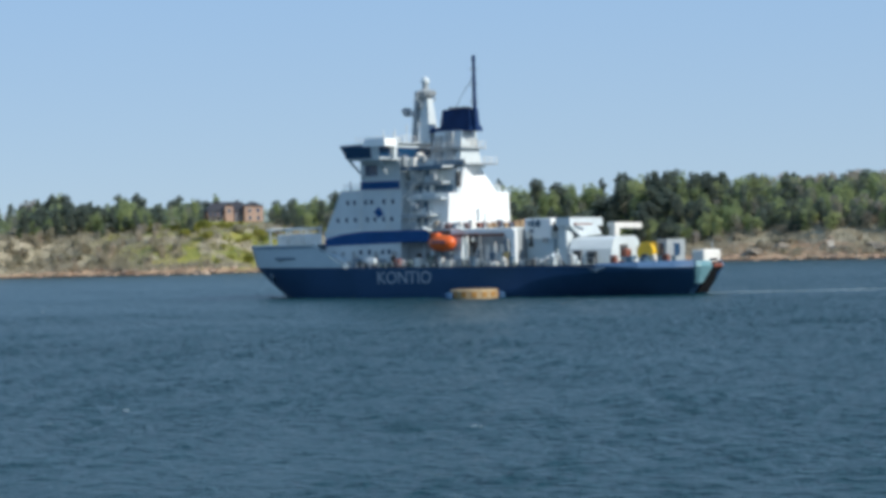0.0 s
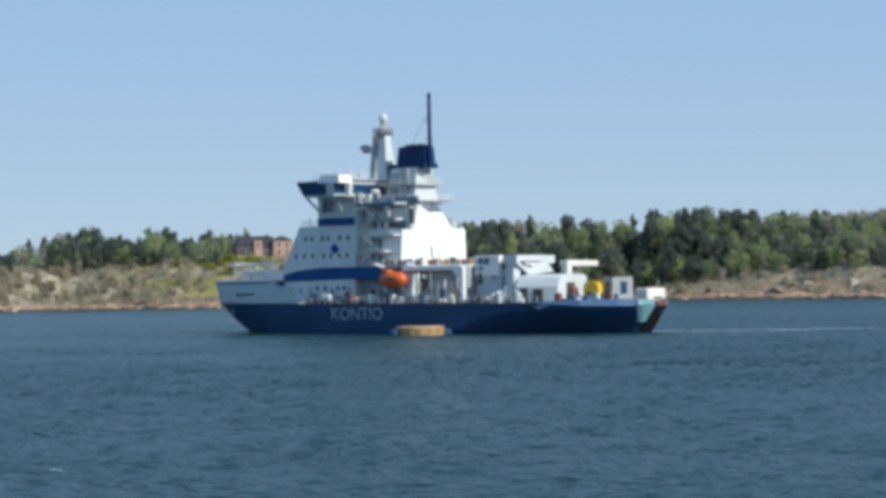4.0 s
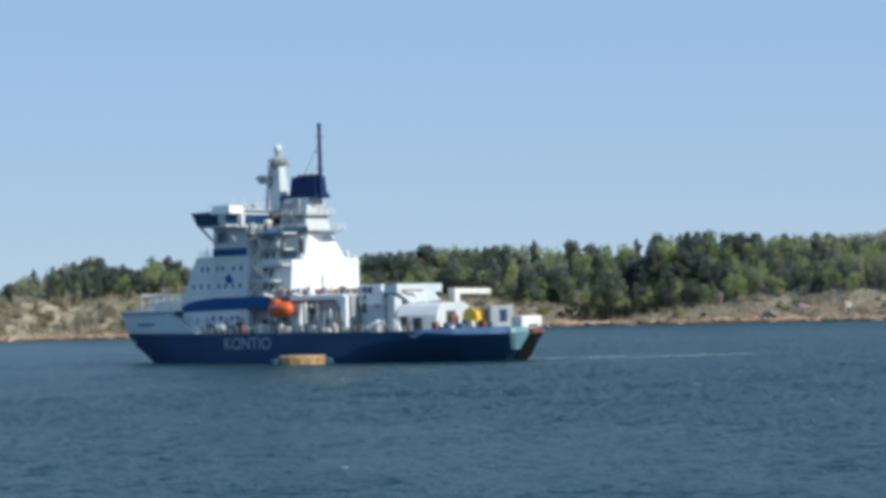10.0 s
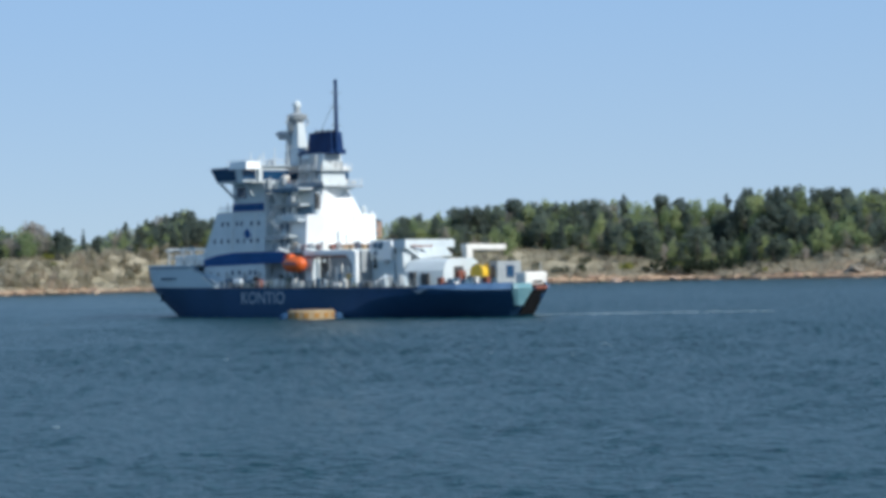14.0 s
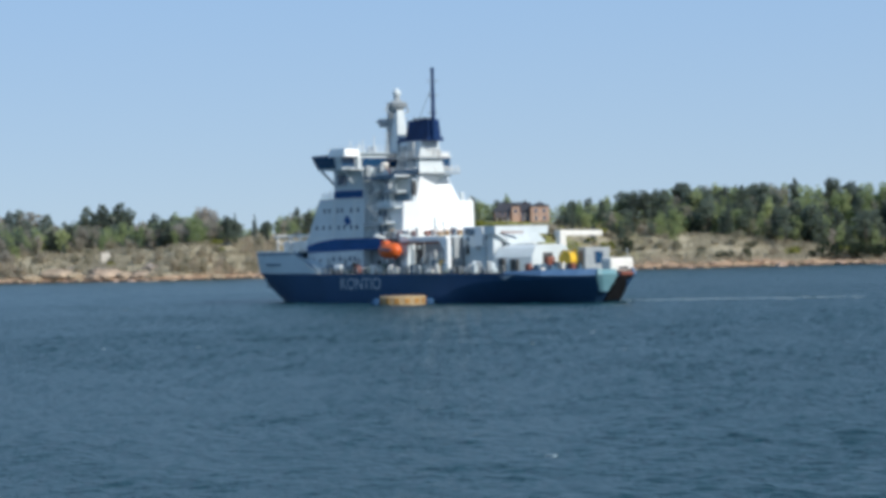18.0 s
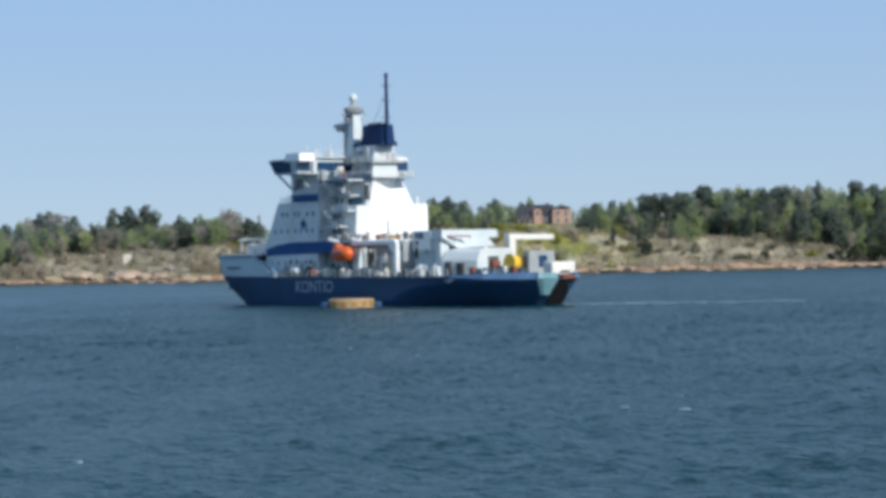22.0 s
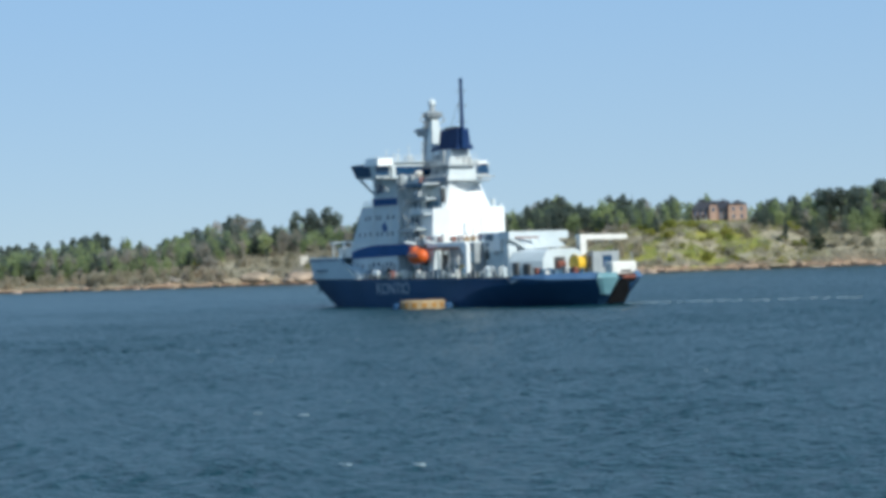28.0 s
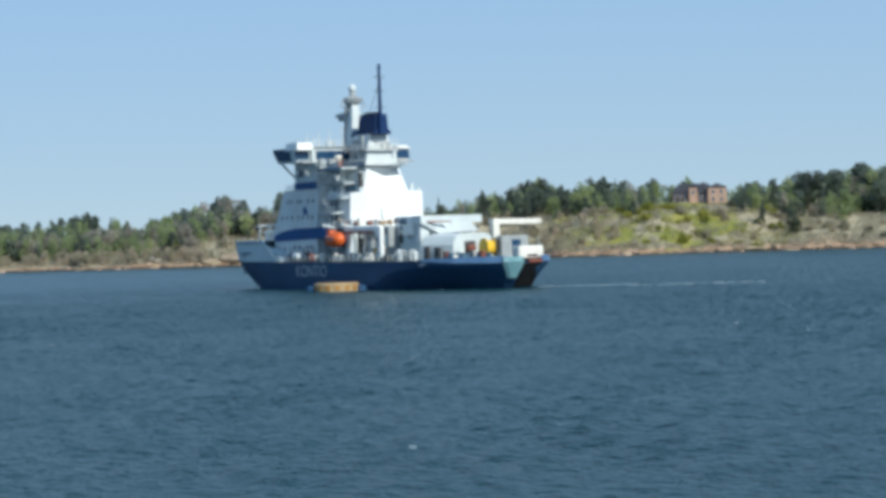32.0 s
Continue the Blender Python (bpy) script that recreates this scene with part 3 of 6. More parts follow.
# hull fittings
for x in (-28, -16):
    part("rubbing_strake", box(x - 5.5, x + 5.5, 11.6, 12.22, 4.55, 4.75, 0.05), M_NAVY, ship)
bm = bmesh.new()
slab([(-31.4, 12.12, 4.75), (-35.4, 11.78, 4.7), (-33.4, 11.93, 3.95)], 0.05, bm)
part("hull_mark", bm, M_LETTER, ship, "pale triangular mark on the hull")
bm = box(30.5, 36.0, 11.02, 11.72, 6.75, 7.15, 0.05)
part("anchor_pocket", bm, M_STEEL, ship, "blue-grey recess in the bow")
bm = tube((38.5, 9.0, 4.0), (38.8, 9.75, 4.0), 0.45, 0.5, 10)
tube((38.5, 9.1, 3.9), (38.9, 9.7, 2.7), 0.16, 0.12, 6, bm)
part("anchor", bm, M_STEEL, ship, "grey anchor in its hawse pipe")


def lettering(text, size, width):
    cu = bpy.data.curves.new("lettering", "FONT")
    cu.body, cu.size, cu.extrude, cu.offset = text, size, 0.02, 0.035
    cu.align_x, cu.align_y = "CENTER", "CENTER"
    tmp = new("lettering", cu)
    bpy.context.view_layer.update()
    dg = bpy.context.evaluated_depsgraph_get()
    me = bpy.data.meshes.new_from_object(tmp.evaluated_get(dg))
    bpy.data.objects.remove(tmp)
    xs = [v.co.x for v in me.vertices]
    k = width / (max(xs) - min(xs))
    for v in me.vertices:
        v.co.x *= k
    return me


me = lettering("KONTIO", 2.9, 11.8)
me.materials.clear()
me.materials.append(M_LETTER)
ob = new("ship_name", me)
ob.parent = ship
ob.matrix_local = Matrix(((-1, 0, 0, 6.2), (0, 0, 1, 12.13), (0, 1, 0, 3.35), (0, 0, 0, 1)))
ob["label"] = "worn white ship name lettered on the hull"

# main deckhouse
bm = bmesh.new()
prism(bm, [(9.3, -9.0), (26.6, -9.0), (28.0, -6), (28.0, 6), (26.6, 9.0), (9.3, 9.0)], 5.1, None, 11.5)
deckhouse = part("lower_deckhouse", bm, M_SHADE_WHITE, ship, "white lower deckhouse")
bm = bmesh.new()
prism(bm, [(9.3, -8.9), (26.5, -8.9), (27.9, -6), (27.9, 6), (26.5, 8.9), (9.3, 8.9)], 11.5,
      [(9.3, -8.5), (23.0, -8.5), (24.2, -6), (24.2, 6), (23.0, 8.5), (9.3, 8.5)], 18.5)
accommodation = part("accommodation_block", bm, M_SHADE_WHITE, ship, "white accommodation block with rows of small windows")
for s in (1, -1):
    bm = bmesh.new()
    y = s * 9.03
    a = [(26.55, 9.0), (26.55, 10.2), (23.0, 10.9), (17.5, 11.4), (9.35, 11.4), (9.35, 9.3)]
    slab([(x, y, z) for x, z in (a if s > 0 else list(reversed(a)))], -0.04, bm)
    part("blue_stripe", bm, M_BLUE, deckhouse, "dark blue stripe along the deckhouse")
    bm = bmesh.new()
    a = [(9.6, 9.35), (9.6, 11.4), (3.0, 11.4), (3.0, 9.35)]
    slab([(x, s * 9.2, z) for x, z in (a if s > 0 else list(reversed(a)))], -0.3, bm)
    part("blue_bulwark", bm, M_BLUE, ship, "dark blue bulwark of the boat deck")


def portholes(z, xs, lean, size=0.95):
    for x in xs:
        bm = box(x - size / 2, x + size / 2, -0.06, 0.03, z - 0.4, z + 0.4, 0.04)
        yy = 8.9 + (8.5 - 8.9) * (z - 11.5) / 7.0 + lean
        moved(bm, 0, yy, 0)
        part("window", bm, M_GLASS, accommodation)


portholes(16.4, (21.4, 19.9, 17.3, 16.0, 13.2, 11.2), 0.03, 0.62)
portholes(13.4, (23.6, 21.6, 19.6, 16.9, 15.2, 13.2, 11.4), 0.03, 0.58)
bm = bmesh.new()
slab([(14.3, 8.70, 15.6), (15.4, 8.74, 14.7), (14.4, 8.80, 13.6), (13.1, 8.76, 14.3)], 0.05, bm)
part("diamond_mark", bm, M_BLUE, accommodation, "dark blue diamond mark on the white wall")
for s in (1, -1):
    for x in (24.6, 20.0, 15.0, 11.0):
        bm = box(x - 0.4, x + 0.4, s * 9.0 - 0.05, s * 9.0 + 0.05, 6.2, 8.0, 0.05)
        part("door", bm, M_GREY, deckhouse)

for s in (1, -1):
    for x in (18.4, 16.4, 13.4, 12.0):
        bm = box(x - 0.35, x + 0.35, s * 9.0 - 0.05, s * 9.0 + 0.06, 7.4, 8.2, 0.05)
        part("window", bm, M_GLASS, deckhouse)
# deck edges, pipes and fittings on the port and starboard walls
for s in (1, -1):
    for z, x1 in ((11.55, 26.4), (18.42, 22.6)):
        yy = 8.9 - 0.4 * (z - 11.5) / 7.0
        part("deck_edge", box(9.4, x1, s * yy - 0.05, s * yy + 0.1, z - 0.09, z + 0.09, 0.02), M_CREAM, accommodation, "cream deck edge strip")
    for x in (18.4, 12.2):
        part("drain_pipe", tube((x, s * 8.98, 11.5), (x - 0.2, s * 8.6, 18.3), 0.07, 0.07, 5), M_CREAM, accommodation)
    bm = bmesh.new()
    for k in range(9):
        x = 18.9 + 0.45 * k
        tube((x, s * 8.3, 18.5), (x, s * 8.3, 19.5), 0.04, 0.04, 4, bm)
    for h in (19.0, 19.5):
        tube((18.9, s * 8.3, h), (22.6, s * 8.3, h), 0.04, 0.04, 4, bm)
    part("fore_railing", bm, M_SHADE_WHITE, accommodation)
    for x, z in ((25.0, 7.0), (22.4, 7.6), (19.2, 6.9), (14.6, 7.2), (10.6, 7.4)):
        part("wall_box", box(x - 0.3, x + 0.3, s * 9.0 - 0.05, s * 9.0 + 0.2, z - 0.35, z + 0.35, 0.04), M_GREY, deckhouse)

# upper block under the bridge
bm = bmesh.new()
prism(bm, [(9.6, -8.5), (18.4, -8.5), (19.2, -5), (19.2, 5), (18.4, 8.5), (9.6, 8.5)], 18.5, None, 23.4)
upper = part("upper_block", bm, M_SHADE_WHITE, ship, "white upper deckhouse below the bridge")
for s in (1, -1):
    bm = bmesh.new()
    a = [(18.5, 18.55), (18.5, 19.9), (9.7, 19.9), (9.7, 18.55)]
    slab([(x, s * 8.53, z) for x, z in (a if s > 0 else list(reversed(a)))], -0.04, bm)
    part("blue_band", bm, M_BLUE, upper, "blue band round the upper deckhouse")
    bm = box(14.6, 17.4, s * 8.5 - 0.05, s * 8.5 + 0.05, 20.9, 22.8, 0.05)
    part("window", bm, M_GLASS, upper, "dark blue tinted window")
    bm = bmesh.new()
    tube((18.6, s * 11.2, 23.6), (17.2, s * 8.6, 20.4), 0.22, 0.22, 6, bm)
    part("wing_brace", bm, M_SHADE_WHITE, upper)
    bm = bmesh.new()
    tube((12.0, s * 11.2, 23.6), (12.4, s * 8.6, 21.0), 0.2, 0.2, 6, bm)
    part("wing_brace", bm, M_SHADE_WHITE, upper)

# bridge
bm = bmesh.new()
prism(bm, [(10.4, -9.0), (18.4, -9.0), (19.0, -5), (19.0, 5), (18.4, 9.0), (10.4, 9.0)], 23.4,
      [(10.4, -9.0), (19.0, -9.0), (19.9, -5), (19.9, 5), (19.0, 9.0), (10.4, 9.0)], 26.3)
bridge = part("bridge_house", bm, M_SHADE_WHITE, ship, "white navigation bridge")
for s in (1, -1):
    bm = bmesh.new()
    y0, y1 = (8.9, 11.9) if s > 0 else (-11.9, -8.9)
    prism(bm, rect(11.2, 18.4, y0, y1), 23.5, rect(11.0, 19.6, y0 if s > 0 else y0 - 0.5, y1 + 0.5 if s > 0 else y1), 26.2)
    wing = part("bridge_wing", bm, M_SHADE_WHITE, bridge, "bridge wing with slanted dark windows")
    bm = bmesh.new()
    a = [(12.9, s * 11.96, 23.8), (18.5, s * 11.98, 23.8), (19.6, s * 12.43, 26.0), (12.8, s * 12.43, 26.0)]
    slab(a if s < 0 else list(reversed(a)), 0.05, bm)
    part("side_window", bm, M_GLASS, wing)
    bm = bmesh.new()
    if s > 0:
        prism(bm, rect(9.4, 14.4, 9.25, 12.55), 25.75, rect(9.6, 14.0, 9.4, 12.4), 27.1)
    else:
        prism(bm, rect(10.6, 14.0, -11.6, -9.6), 25.9, None, 26.5)
    part("wing_canopy", bm, M_LIT_WHITE, bridge, "white canopy over the bridge wing")
    bm = bmesh.new()
    prism(bm, rect(8.6, 13.0, s * 10.6 - 1.3, s * 10.6 + 1.3), 23.35, None, 23.6)
    part("wing_deck", bm, M_GREY, bridge)
for k in range(9):
    y = -7.2 + 1.8 * k
    xf = 19.0 if abs(y) < 5 else 18.45
    bm = slab([(xf + 0.15, y - 0.75, 24.2), (xf + 0.15, y + 0.75, 24.2), (xf + 0.85, y + 0.75, 25.9), (xf + 0.85, y - 0.75, 25.9)], 0.05)
    part("front_window", bm, M_GLASS, bridge)
bm = box(9.8, 19.6, -9.2, 9.2, 26.3, 26.5, 0.05)
part("bridge_roof", bm, M_SHADE_WHITE, bridge)
bm = box(10.35, 10.5, -8.2, 8.2, 23.9, 25.6, 0.0)
part("after_window_band", bm, M_GLASS, bridge)
for x, y, h in ((17, 4, 1.6), (15.5, 7.5, 1.2), (13.5, -6, 1.8), (12.2, 6.5, 2.4), (11, 8.2, 1.8), (14.5, -2, 1.2), (10.6, 5.2, 3.0), (9.9, 2.8, 3.6), (10.2, -3.4, 2.6), (13.0, 8.6, 2.2), (16.6, -5.0, 2.4), (12.6, 3.6, 1.5)):
    bm = tube((x, y, 26.5), (x, y, 26.5 + h), 0.14, 0.09, 6)
    part("antenna", bm, M_SHADE_WHITE, bridge)
bm = moved(lathe([(0.0, 0), (0.8, 0.1), (0.9, 0.6), (0.7, 1.1), (0.0, 1.3)], 12), 15, 2.6, 26.5)
part("radome", bm, M_SHADE_WHITE, bridge, smooth=True)

bm = bmesh.new()
for k in range(14):
    tube((10.0 + 0.68 * k, 9.1, 26.5), (10.0 + 0.68 * k, 9.1, 27.5), 0.04, 0.04, 4, bm)
for h in (26.9, 27.5):
    tube((10.0, 9.1, h), (19.0, 9.1, h), 0.045, 0.045, 4, bm)
    tube((10.0, 9.1, h), (10.0, -9.1, h), 0.045, 0.045, 4, bm)
part("roof_railing", bm, M_CREAM, bridge)
for x, y, w, h, mat in ((8.6, 6.0, 0.6, 1.6, M_CREAM), (7.6, 4.6, 0.5, 1.3, M_RUST), (9.2, 7.8, 0.4, 1.9, M_GREY), (6.4, 6.8, 0.5, 1.1, M_GREY), (8.2, -3.2, 0.7, 1.5, M_CREAM)):
    bm = box(x - w, x + w, y - 0.5, y + 0.5, 22.2, 22.2 + h, 0.1)
    part("deck_equipment", bm, mat, ship, "equipment box on the open deck behind the bridge")
# funnel casing, chamfered to port and sloping on its after side
PLAN = [(9.2, 6.7), (0.8, 6.7), (-1.0, 3.9), (-1.9, -7.0), (-1.4, -7.5), (9.2, -7.5)]
PLAN_TOP = [(9.2, 6.5), (0.6, 6.5), (-0.9, 3.7), (-1.8, -7.0), (-1.3, -7.5), (9.2, -7.5)]
bm = bmesh.new()
prism(bm, PLAN, 11.4, PLAN_TOP, 17.6)
casing = part("funnel_casing", bm, M_LIT_WHITE, ship, "white funnel casing stepped towards the stern, toned as sunlit")
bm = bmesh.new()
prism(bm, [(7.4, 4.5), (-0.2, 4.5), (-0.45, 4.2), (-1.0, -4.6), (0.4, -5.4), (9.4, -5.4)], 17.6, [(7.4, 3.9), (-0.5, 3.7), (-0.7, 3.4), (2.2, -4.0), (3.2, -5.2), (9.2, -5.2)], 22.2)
part("upper_casing", bm, M_LIT_WHITE, casing, "white sloping upper casing")
for x, y, h in ((-0.6, -5.6, 1.1), (0.6, -6.4, 1.5), (-1.0, -6.8, 0.5)):
    part("casing_vent", tube((x, y, 17.5), (x, y, 17.6 + h), 0.4, 0.4, 10), M_SHADE_WHITE, casing, "white vent pipe on the casing ledge")
bm = bmesh.new()
prism(bm, rect(0.8, 7.8, -3.0, 3.0), 22.2, rect(1.2, 7.0, -1.9, 1.9), 28.2)
tower = part("funnel_tower", bm, M_SHADE_WHITE, casing, "white louvred funnel tower")
for k in range(4):
    bm = box(0.98 + 0.05 * k, 1.15 + 0.05 * k, -2.2 + 1.15 * k, -1.4 + 1.15 * k, 23.2, 26.8, 0.03)
    part("louvre", bm, M_GREY, tower)
bm = bmesh.new()
prism(bm, rect(-0.5, 8.7, -1.8, 1.8), 28.1, rect(-0.4, 7.6, -1.7, 1.7), 28.9)
prism(bm, rect(-0.2, 6.3, -1.4, 1.4), 28.9, rect(0.0, 5.9, -1.2, 1.2), 31.9)
funnel = part("funnel", bm, M_FUNNEL, ship, "dark blue funnel top")
for k in range(3):
    for s in (1, -1):
        bm = tube((1.5 + 1.5 * k, s * 0.6, 31.8), (1.5 + 1.5 * k, s * 0.6, 32.3), 0.4, 0.4, 10)
        part("exhaust_pipe", bm, M_DARK, funnel)
bm = tube((-0.65, 0.5, 28.2), (-0.6, 0.5, 40.0), 0.40, 0.27, 8)
box(-1.05, -0.15, 0.1, 0.9, 28.2, 30.4, 0.1, bm)
tube((-0.6, 0.5, 40.0), (-0.6, 0.5, 40.9), 0.34, 0.3, 6, bm)
pole = part("signal_mast", bm, M_FUNNEL, ship, "tall dark blue signal mast behind the funnel")
for z in (33.0, 36.0, 38.6):
    bm = tube((-0.6, -0.6, z), (-0.6, 1.6, z), 0.06, 0.08, 5)
    part("yard", bm, M_DARK, pole)
bm = tube((-0.5, 0.5, 37.5), (4.0, 0.3, 31.9), 0.04, 0.04, 4)
part("stay", bm, M_DARK, pole)

# platforms, vents and ducts round the funnel tower
for z, x0, x1, y0, y1 in ((22.45, -1.4, 9.4, -4.6, 4.4), (25.2, 0.2, 8.8, -3.6, 3.4)):
    deck = part("tower_platform", box(x0, x1, y0, y1, z - 0.12, z + 0.12, 0.04), M_GREY, tower, "grey grating platform round the tower")
    bm = bmesh.new()
    n = int((x1 - x0) / 1.1)
    for k in range(n + 1):
        x = x0 + 0.1 + (x1 - x0 - 0.2) * k / n
        tube((x, y1 - 0.1, z), (x, y1 - 0.1, z + 1.1), 0.06, 0.06, 4, bm)
    for k in range(6):
        y = y0 + 0.1 + (y1 - y0 - 0.2) * k / 5
        tube((x0 + 0.1, y, z), (x0 + 0.1, y, z + 1.1), 0.06, 0.06, 4, bm)
    for h in (0.55, 1.1):
        tube((x0 + 0.1, y1 - 0.1, z + h), (x1 - 0.1, y1 - 0.1, z + h), 0.055, 0.055, 4, bm)
        tube((x0 + 0.1, y0 + 0.1, z + h), (x0 + 0.1, y1 - 0.1, z + h), 0.055, 0.055, 4, bm)
    part("platform_railing", bm, M_CREAM, deck)
for x, z0, z1 in ((3.0, 22.6, 25.0), (5.6, 22.6, 24.6), (3.6, 25.4, 28.0), (6.0, 25.4, 27.4)):
    y = 3.02 - (z0 - 22.2) * 0.18
    part("vent_panel", box(x - 0.8, x + 0.8, y - 0.5, y + 0.1, z0, z1, 0.05), M_GREY, tower, "grey ventilation grille")
for x, y, z, h, r0, mat in ((7.9, 5.6, 16.8, 3.2, 0.75, M_SHADE_WHITE), (8.4, 4.6, 22.5, 2.2, 0.6, M_CREAM), (6.6, 6.9, 19.5, 1.8, 0.5, M_SHADE_WHITE), (7.2, 8.0, 14.1, 1.6, 0.5, M_CREAM)):
    part("air_intake", moved(lathe([(r0, 0), (r0, h * 0.7), (r0 * 1.25, h * 0.75), (r0 * 1.2, h * 0.92), (r0 * 0.5, h)], 14), x, y, z), mat, ship, "rounded white air intake on the open deck", True)
for y0, z0, z1 in ((-4.2, 12.4, 15.6), (-1.4, 12.2, 14.2), (0.4, 13.0, 15.8)):
    part("casing_door", box(-1.72, -1.42, y0, y0 + 0.9, z0, z0 + 1.9, 0.02), M_LIT_WHITE, casing, "pale steel door in the casing")
bm = bmesh.new()
for k in range(9):
    tube((-1.85, -2.6, 11.8 + 0.55 * k), (-1.85, -2.0, 11.8 + 0.55 * k), 0.04, 0.04, 4, bm)
for y in (-2.6, -2.0):
    tube((-1.85, y, 11.4), (-1.85, y, 17.6), 0.05, 0.05, 4, bm)
part("casing_ladder", bm, M_LIT_WHITE, casing)
bm = bmesh.new()
for k in range(11):
    y = -6.8 + 1.28 * k
    tube((-5.9, y, 11.4), (-5.9, y, 12.5), 0.05, 0.05, 4, bm)
for h in (12.0, 12.5):
    tube((-5.9, -6.8, h), (-5.9, 6.0, h), 0.045, 0.045, 4, bm)
part("after_deck_railing", bm, M_RUST, ship, "rust-stained railing behind the casing")
rng = random.Random(23)
for k in range(17):  # chests and rafts lashed along the deck edge below the casing
    if k < 10:
        x, y = -5.3 + rng.uniform(-0.2, 0.2), 7.6 - 1.45 * k
    else:
        x, y = -4.6 + 1.35 * (k - 10), 8.2 + rng.uniform(-0.2, 0.2)
    w, h = rng.uniform(0.35, 0.62), rng.uniform(0.7, 1.5)
    mat = rng.choice((M_CREAM, M_GREY, M_RUST, M_FLOAT, M_STEEL, M_FLOAT))
    if k % 3 == 1:
        bm = tube((x, y - w, 11.45 + 0.5), (x, y + w, 11.45 + 0.5), 0.45, 0.45, 12)
        box(x - 0.4, x + 0.4, y - 0.15, y + 0.15, 11.45, 11.8, 0.03, bm)
        part("raft_canister", bm, mat, ship, "raft canister in its cradle below the casing")
    else:
        part("deck_chest", box(x - 0.45, x + 0.45, y - w, y + w, 11.45, 11.45 + h, 0.08), mat, ship, "worn deck chest below the casing")

# shade-toned box on the upper casing, blue-grey band on the tower platform, glazed after end of the bridge wing
# box added so the casing's port wall gets the darker, shaded white
part("side_house", box(-0.05, 6.8, 4.0, 4.95, 17.65, 21.5, 0.06), M_SHADE_WHITE, casing, "box putting a shaded tone on the upper casing's port wall")
part("side_house_dark_end", box(-0.28, 0.3, 4.3, 5.05, 18.6, 21.2, 0.04), M_DARK, casing, "dark strip at the end of the side house")
# band that colours in the shade along the platform's underside
part("platform_shade_band", box(-1.3, 9.4, 4.41, 4.52, 22.3, 23.15, 0.03), M_STEEL, tower, "blue-grey band for the shaded edge of the tower platform")
for s in (1, -1):
    y0, y1 = (9.3, 12.1) if s > 0 else (-12.1, -9.3)
    part("after_window", box(10.98, 11.05, y0, y1, 24.0, 25.8, 0.02), M_GLASS, bridge, "dark window in the after end of the bridge wing")
    bm = bmesh.new()
    # dark plate added over the slope, which caught too much sun
    a = [(19.7, s * 11.3, 5.62), (19.7, s * 12.0, 5.62), (27.0, s * 12.0, 9.42), (27.0, s * 11.3, 9.42)]
    slab(a if s > 0 else list(reversed(a)), 0.06, bm)
    part("bulwark_end", bm, M_STEEL, ship, "blue-grey plate added to darken the sloping bulwark end")

# dark panels on the port side, painting the shade between bridge and casing
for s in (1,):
    for x0, x1, y, z0, z1, mat, lab in ((0.6, 7.0, 5.3, 17.3, 18.9, M_STEEL, "blue-grey panel for the shade in the wall recess"), (2.6, 7.2, 4.55, 19.9, 21.4, M_GLASS, "dark blue panel for the shade behind the decks"),
                                        (0.4, 9.4, 8.45, 21.5, 22.25, M_STEEL, "blue-grey strip for the shaded deck edge"), (1.2, 9.2, 7.45, 18.9, 19.5, M_GREY, "grey strip for the shaded deck edge"), (3.4, 9.2, 8.95, 13.5, 14.0, M_GREY, "grey strip for the shaded deck edge")):
        part("deck_shade_panel", box(x0, x1, s * y - 0.12, s * y + 0.08, z0, z1, 0.04), mat, ship, lab)

# radar mast
bm = bmesh.new()
prism(bm, [(8.7, -1.4), (11.4, -1.2), (11.4, 1.2), (8.7, 1.4)], 26.3, [(9.6, -0.65), (10.9, -0.6), (10.9, 0.6), (9.6, 0.65)], 34.4)
mast = part("radar_mast", bm, M_SHADE_WHITE, ship, "white tapered radar mast")
bm = lathe([(0.5, 33.3), (1.2, 34.3), (1.7, 34.6), (1.9, 35.3), (1.2, 35.6), (0.62, 35.8), (0.5, 36.6)], 12)
moved(bm, 10.5, 0, 0)
part("mast_platform", bm, M_GREY, mast, "grey round mast platform")
bm = moved(lathe([(0.3, 36.4), (0.62, 36.6), (0.76, 37.1), (0.6, 37.65), (0.2, 37.95)], 12), 10.5, 0, 0)
part("radome", bm, M_SHADE_WHITE, mast, "white radome at the masthead", True)
for s in (1, -1):
    bm = tube((10.5, s * 1.7, 35.4), (10.5, s * 2.6, 34.0), 0.12, 0.12, 5)
    tube((10.5, s * 2.6, 34.0), (10.5, s * 0.7, 33.0), 0.12, 0.12, 5, bm)
    part("outrigger", bm, M_GREY, mast)
bm = box(11.2, 14.6, -0.7, 0.9, 31.2, 31.5, 0.05)
tube((14.8, 1.4, 32.2), (12.9, 0.4, 31.9), 0.25, 0.25, 6, bm)
box(14.2, 15.0, -0.5, 0.9, 31.4, 32.7, 0.1, bm)
part("radar_scanner", bm, M_GREY, mast, "grey radar scanner on its bracket")
bm = bmesh.new()
for s in (1, -1):
    tube((12.9, s * 0.9, 26.4), (11.6, s * 0.5, 35.0), 0.1, 0.08, 5, bm)
    for k in range(7):
        za, xa, xb = 26.6 + 1.15 * k, 10.9 - 0.03 * k, 12.85 - 0.175 * k
        tube((xa, s * 0.8, za), (xb, s * 0.85, za + 1.1), 0.07, 0.07, 4, bm)
        tube((xa, s * 0.8, za + 1.1), (xb, s * 0.85, za), 0.07, 0.07, 4, bm)
part("mast_lattice", bm, M_GREY, mast, "grey lattice on the forward side of the mast")
bm = bmesh.new()
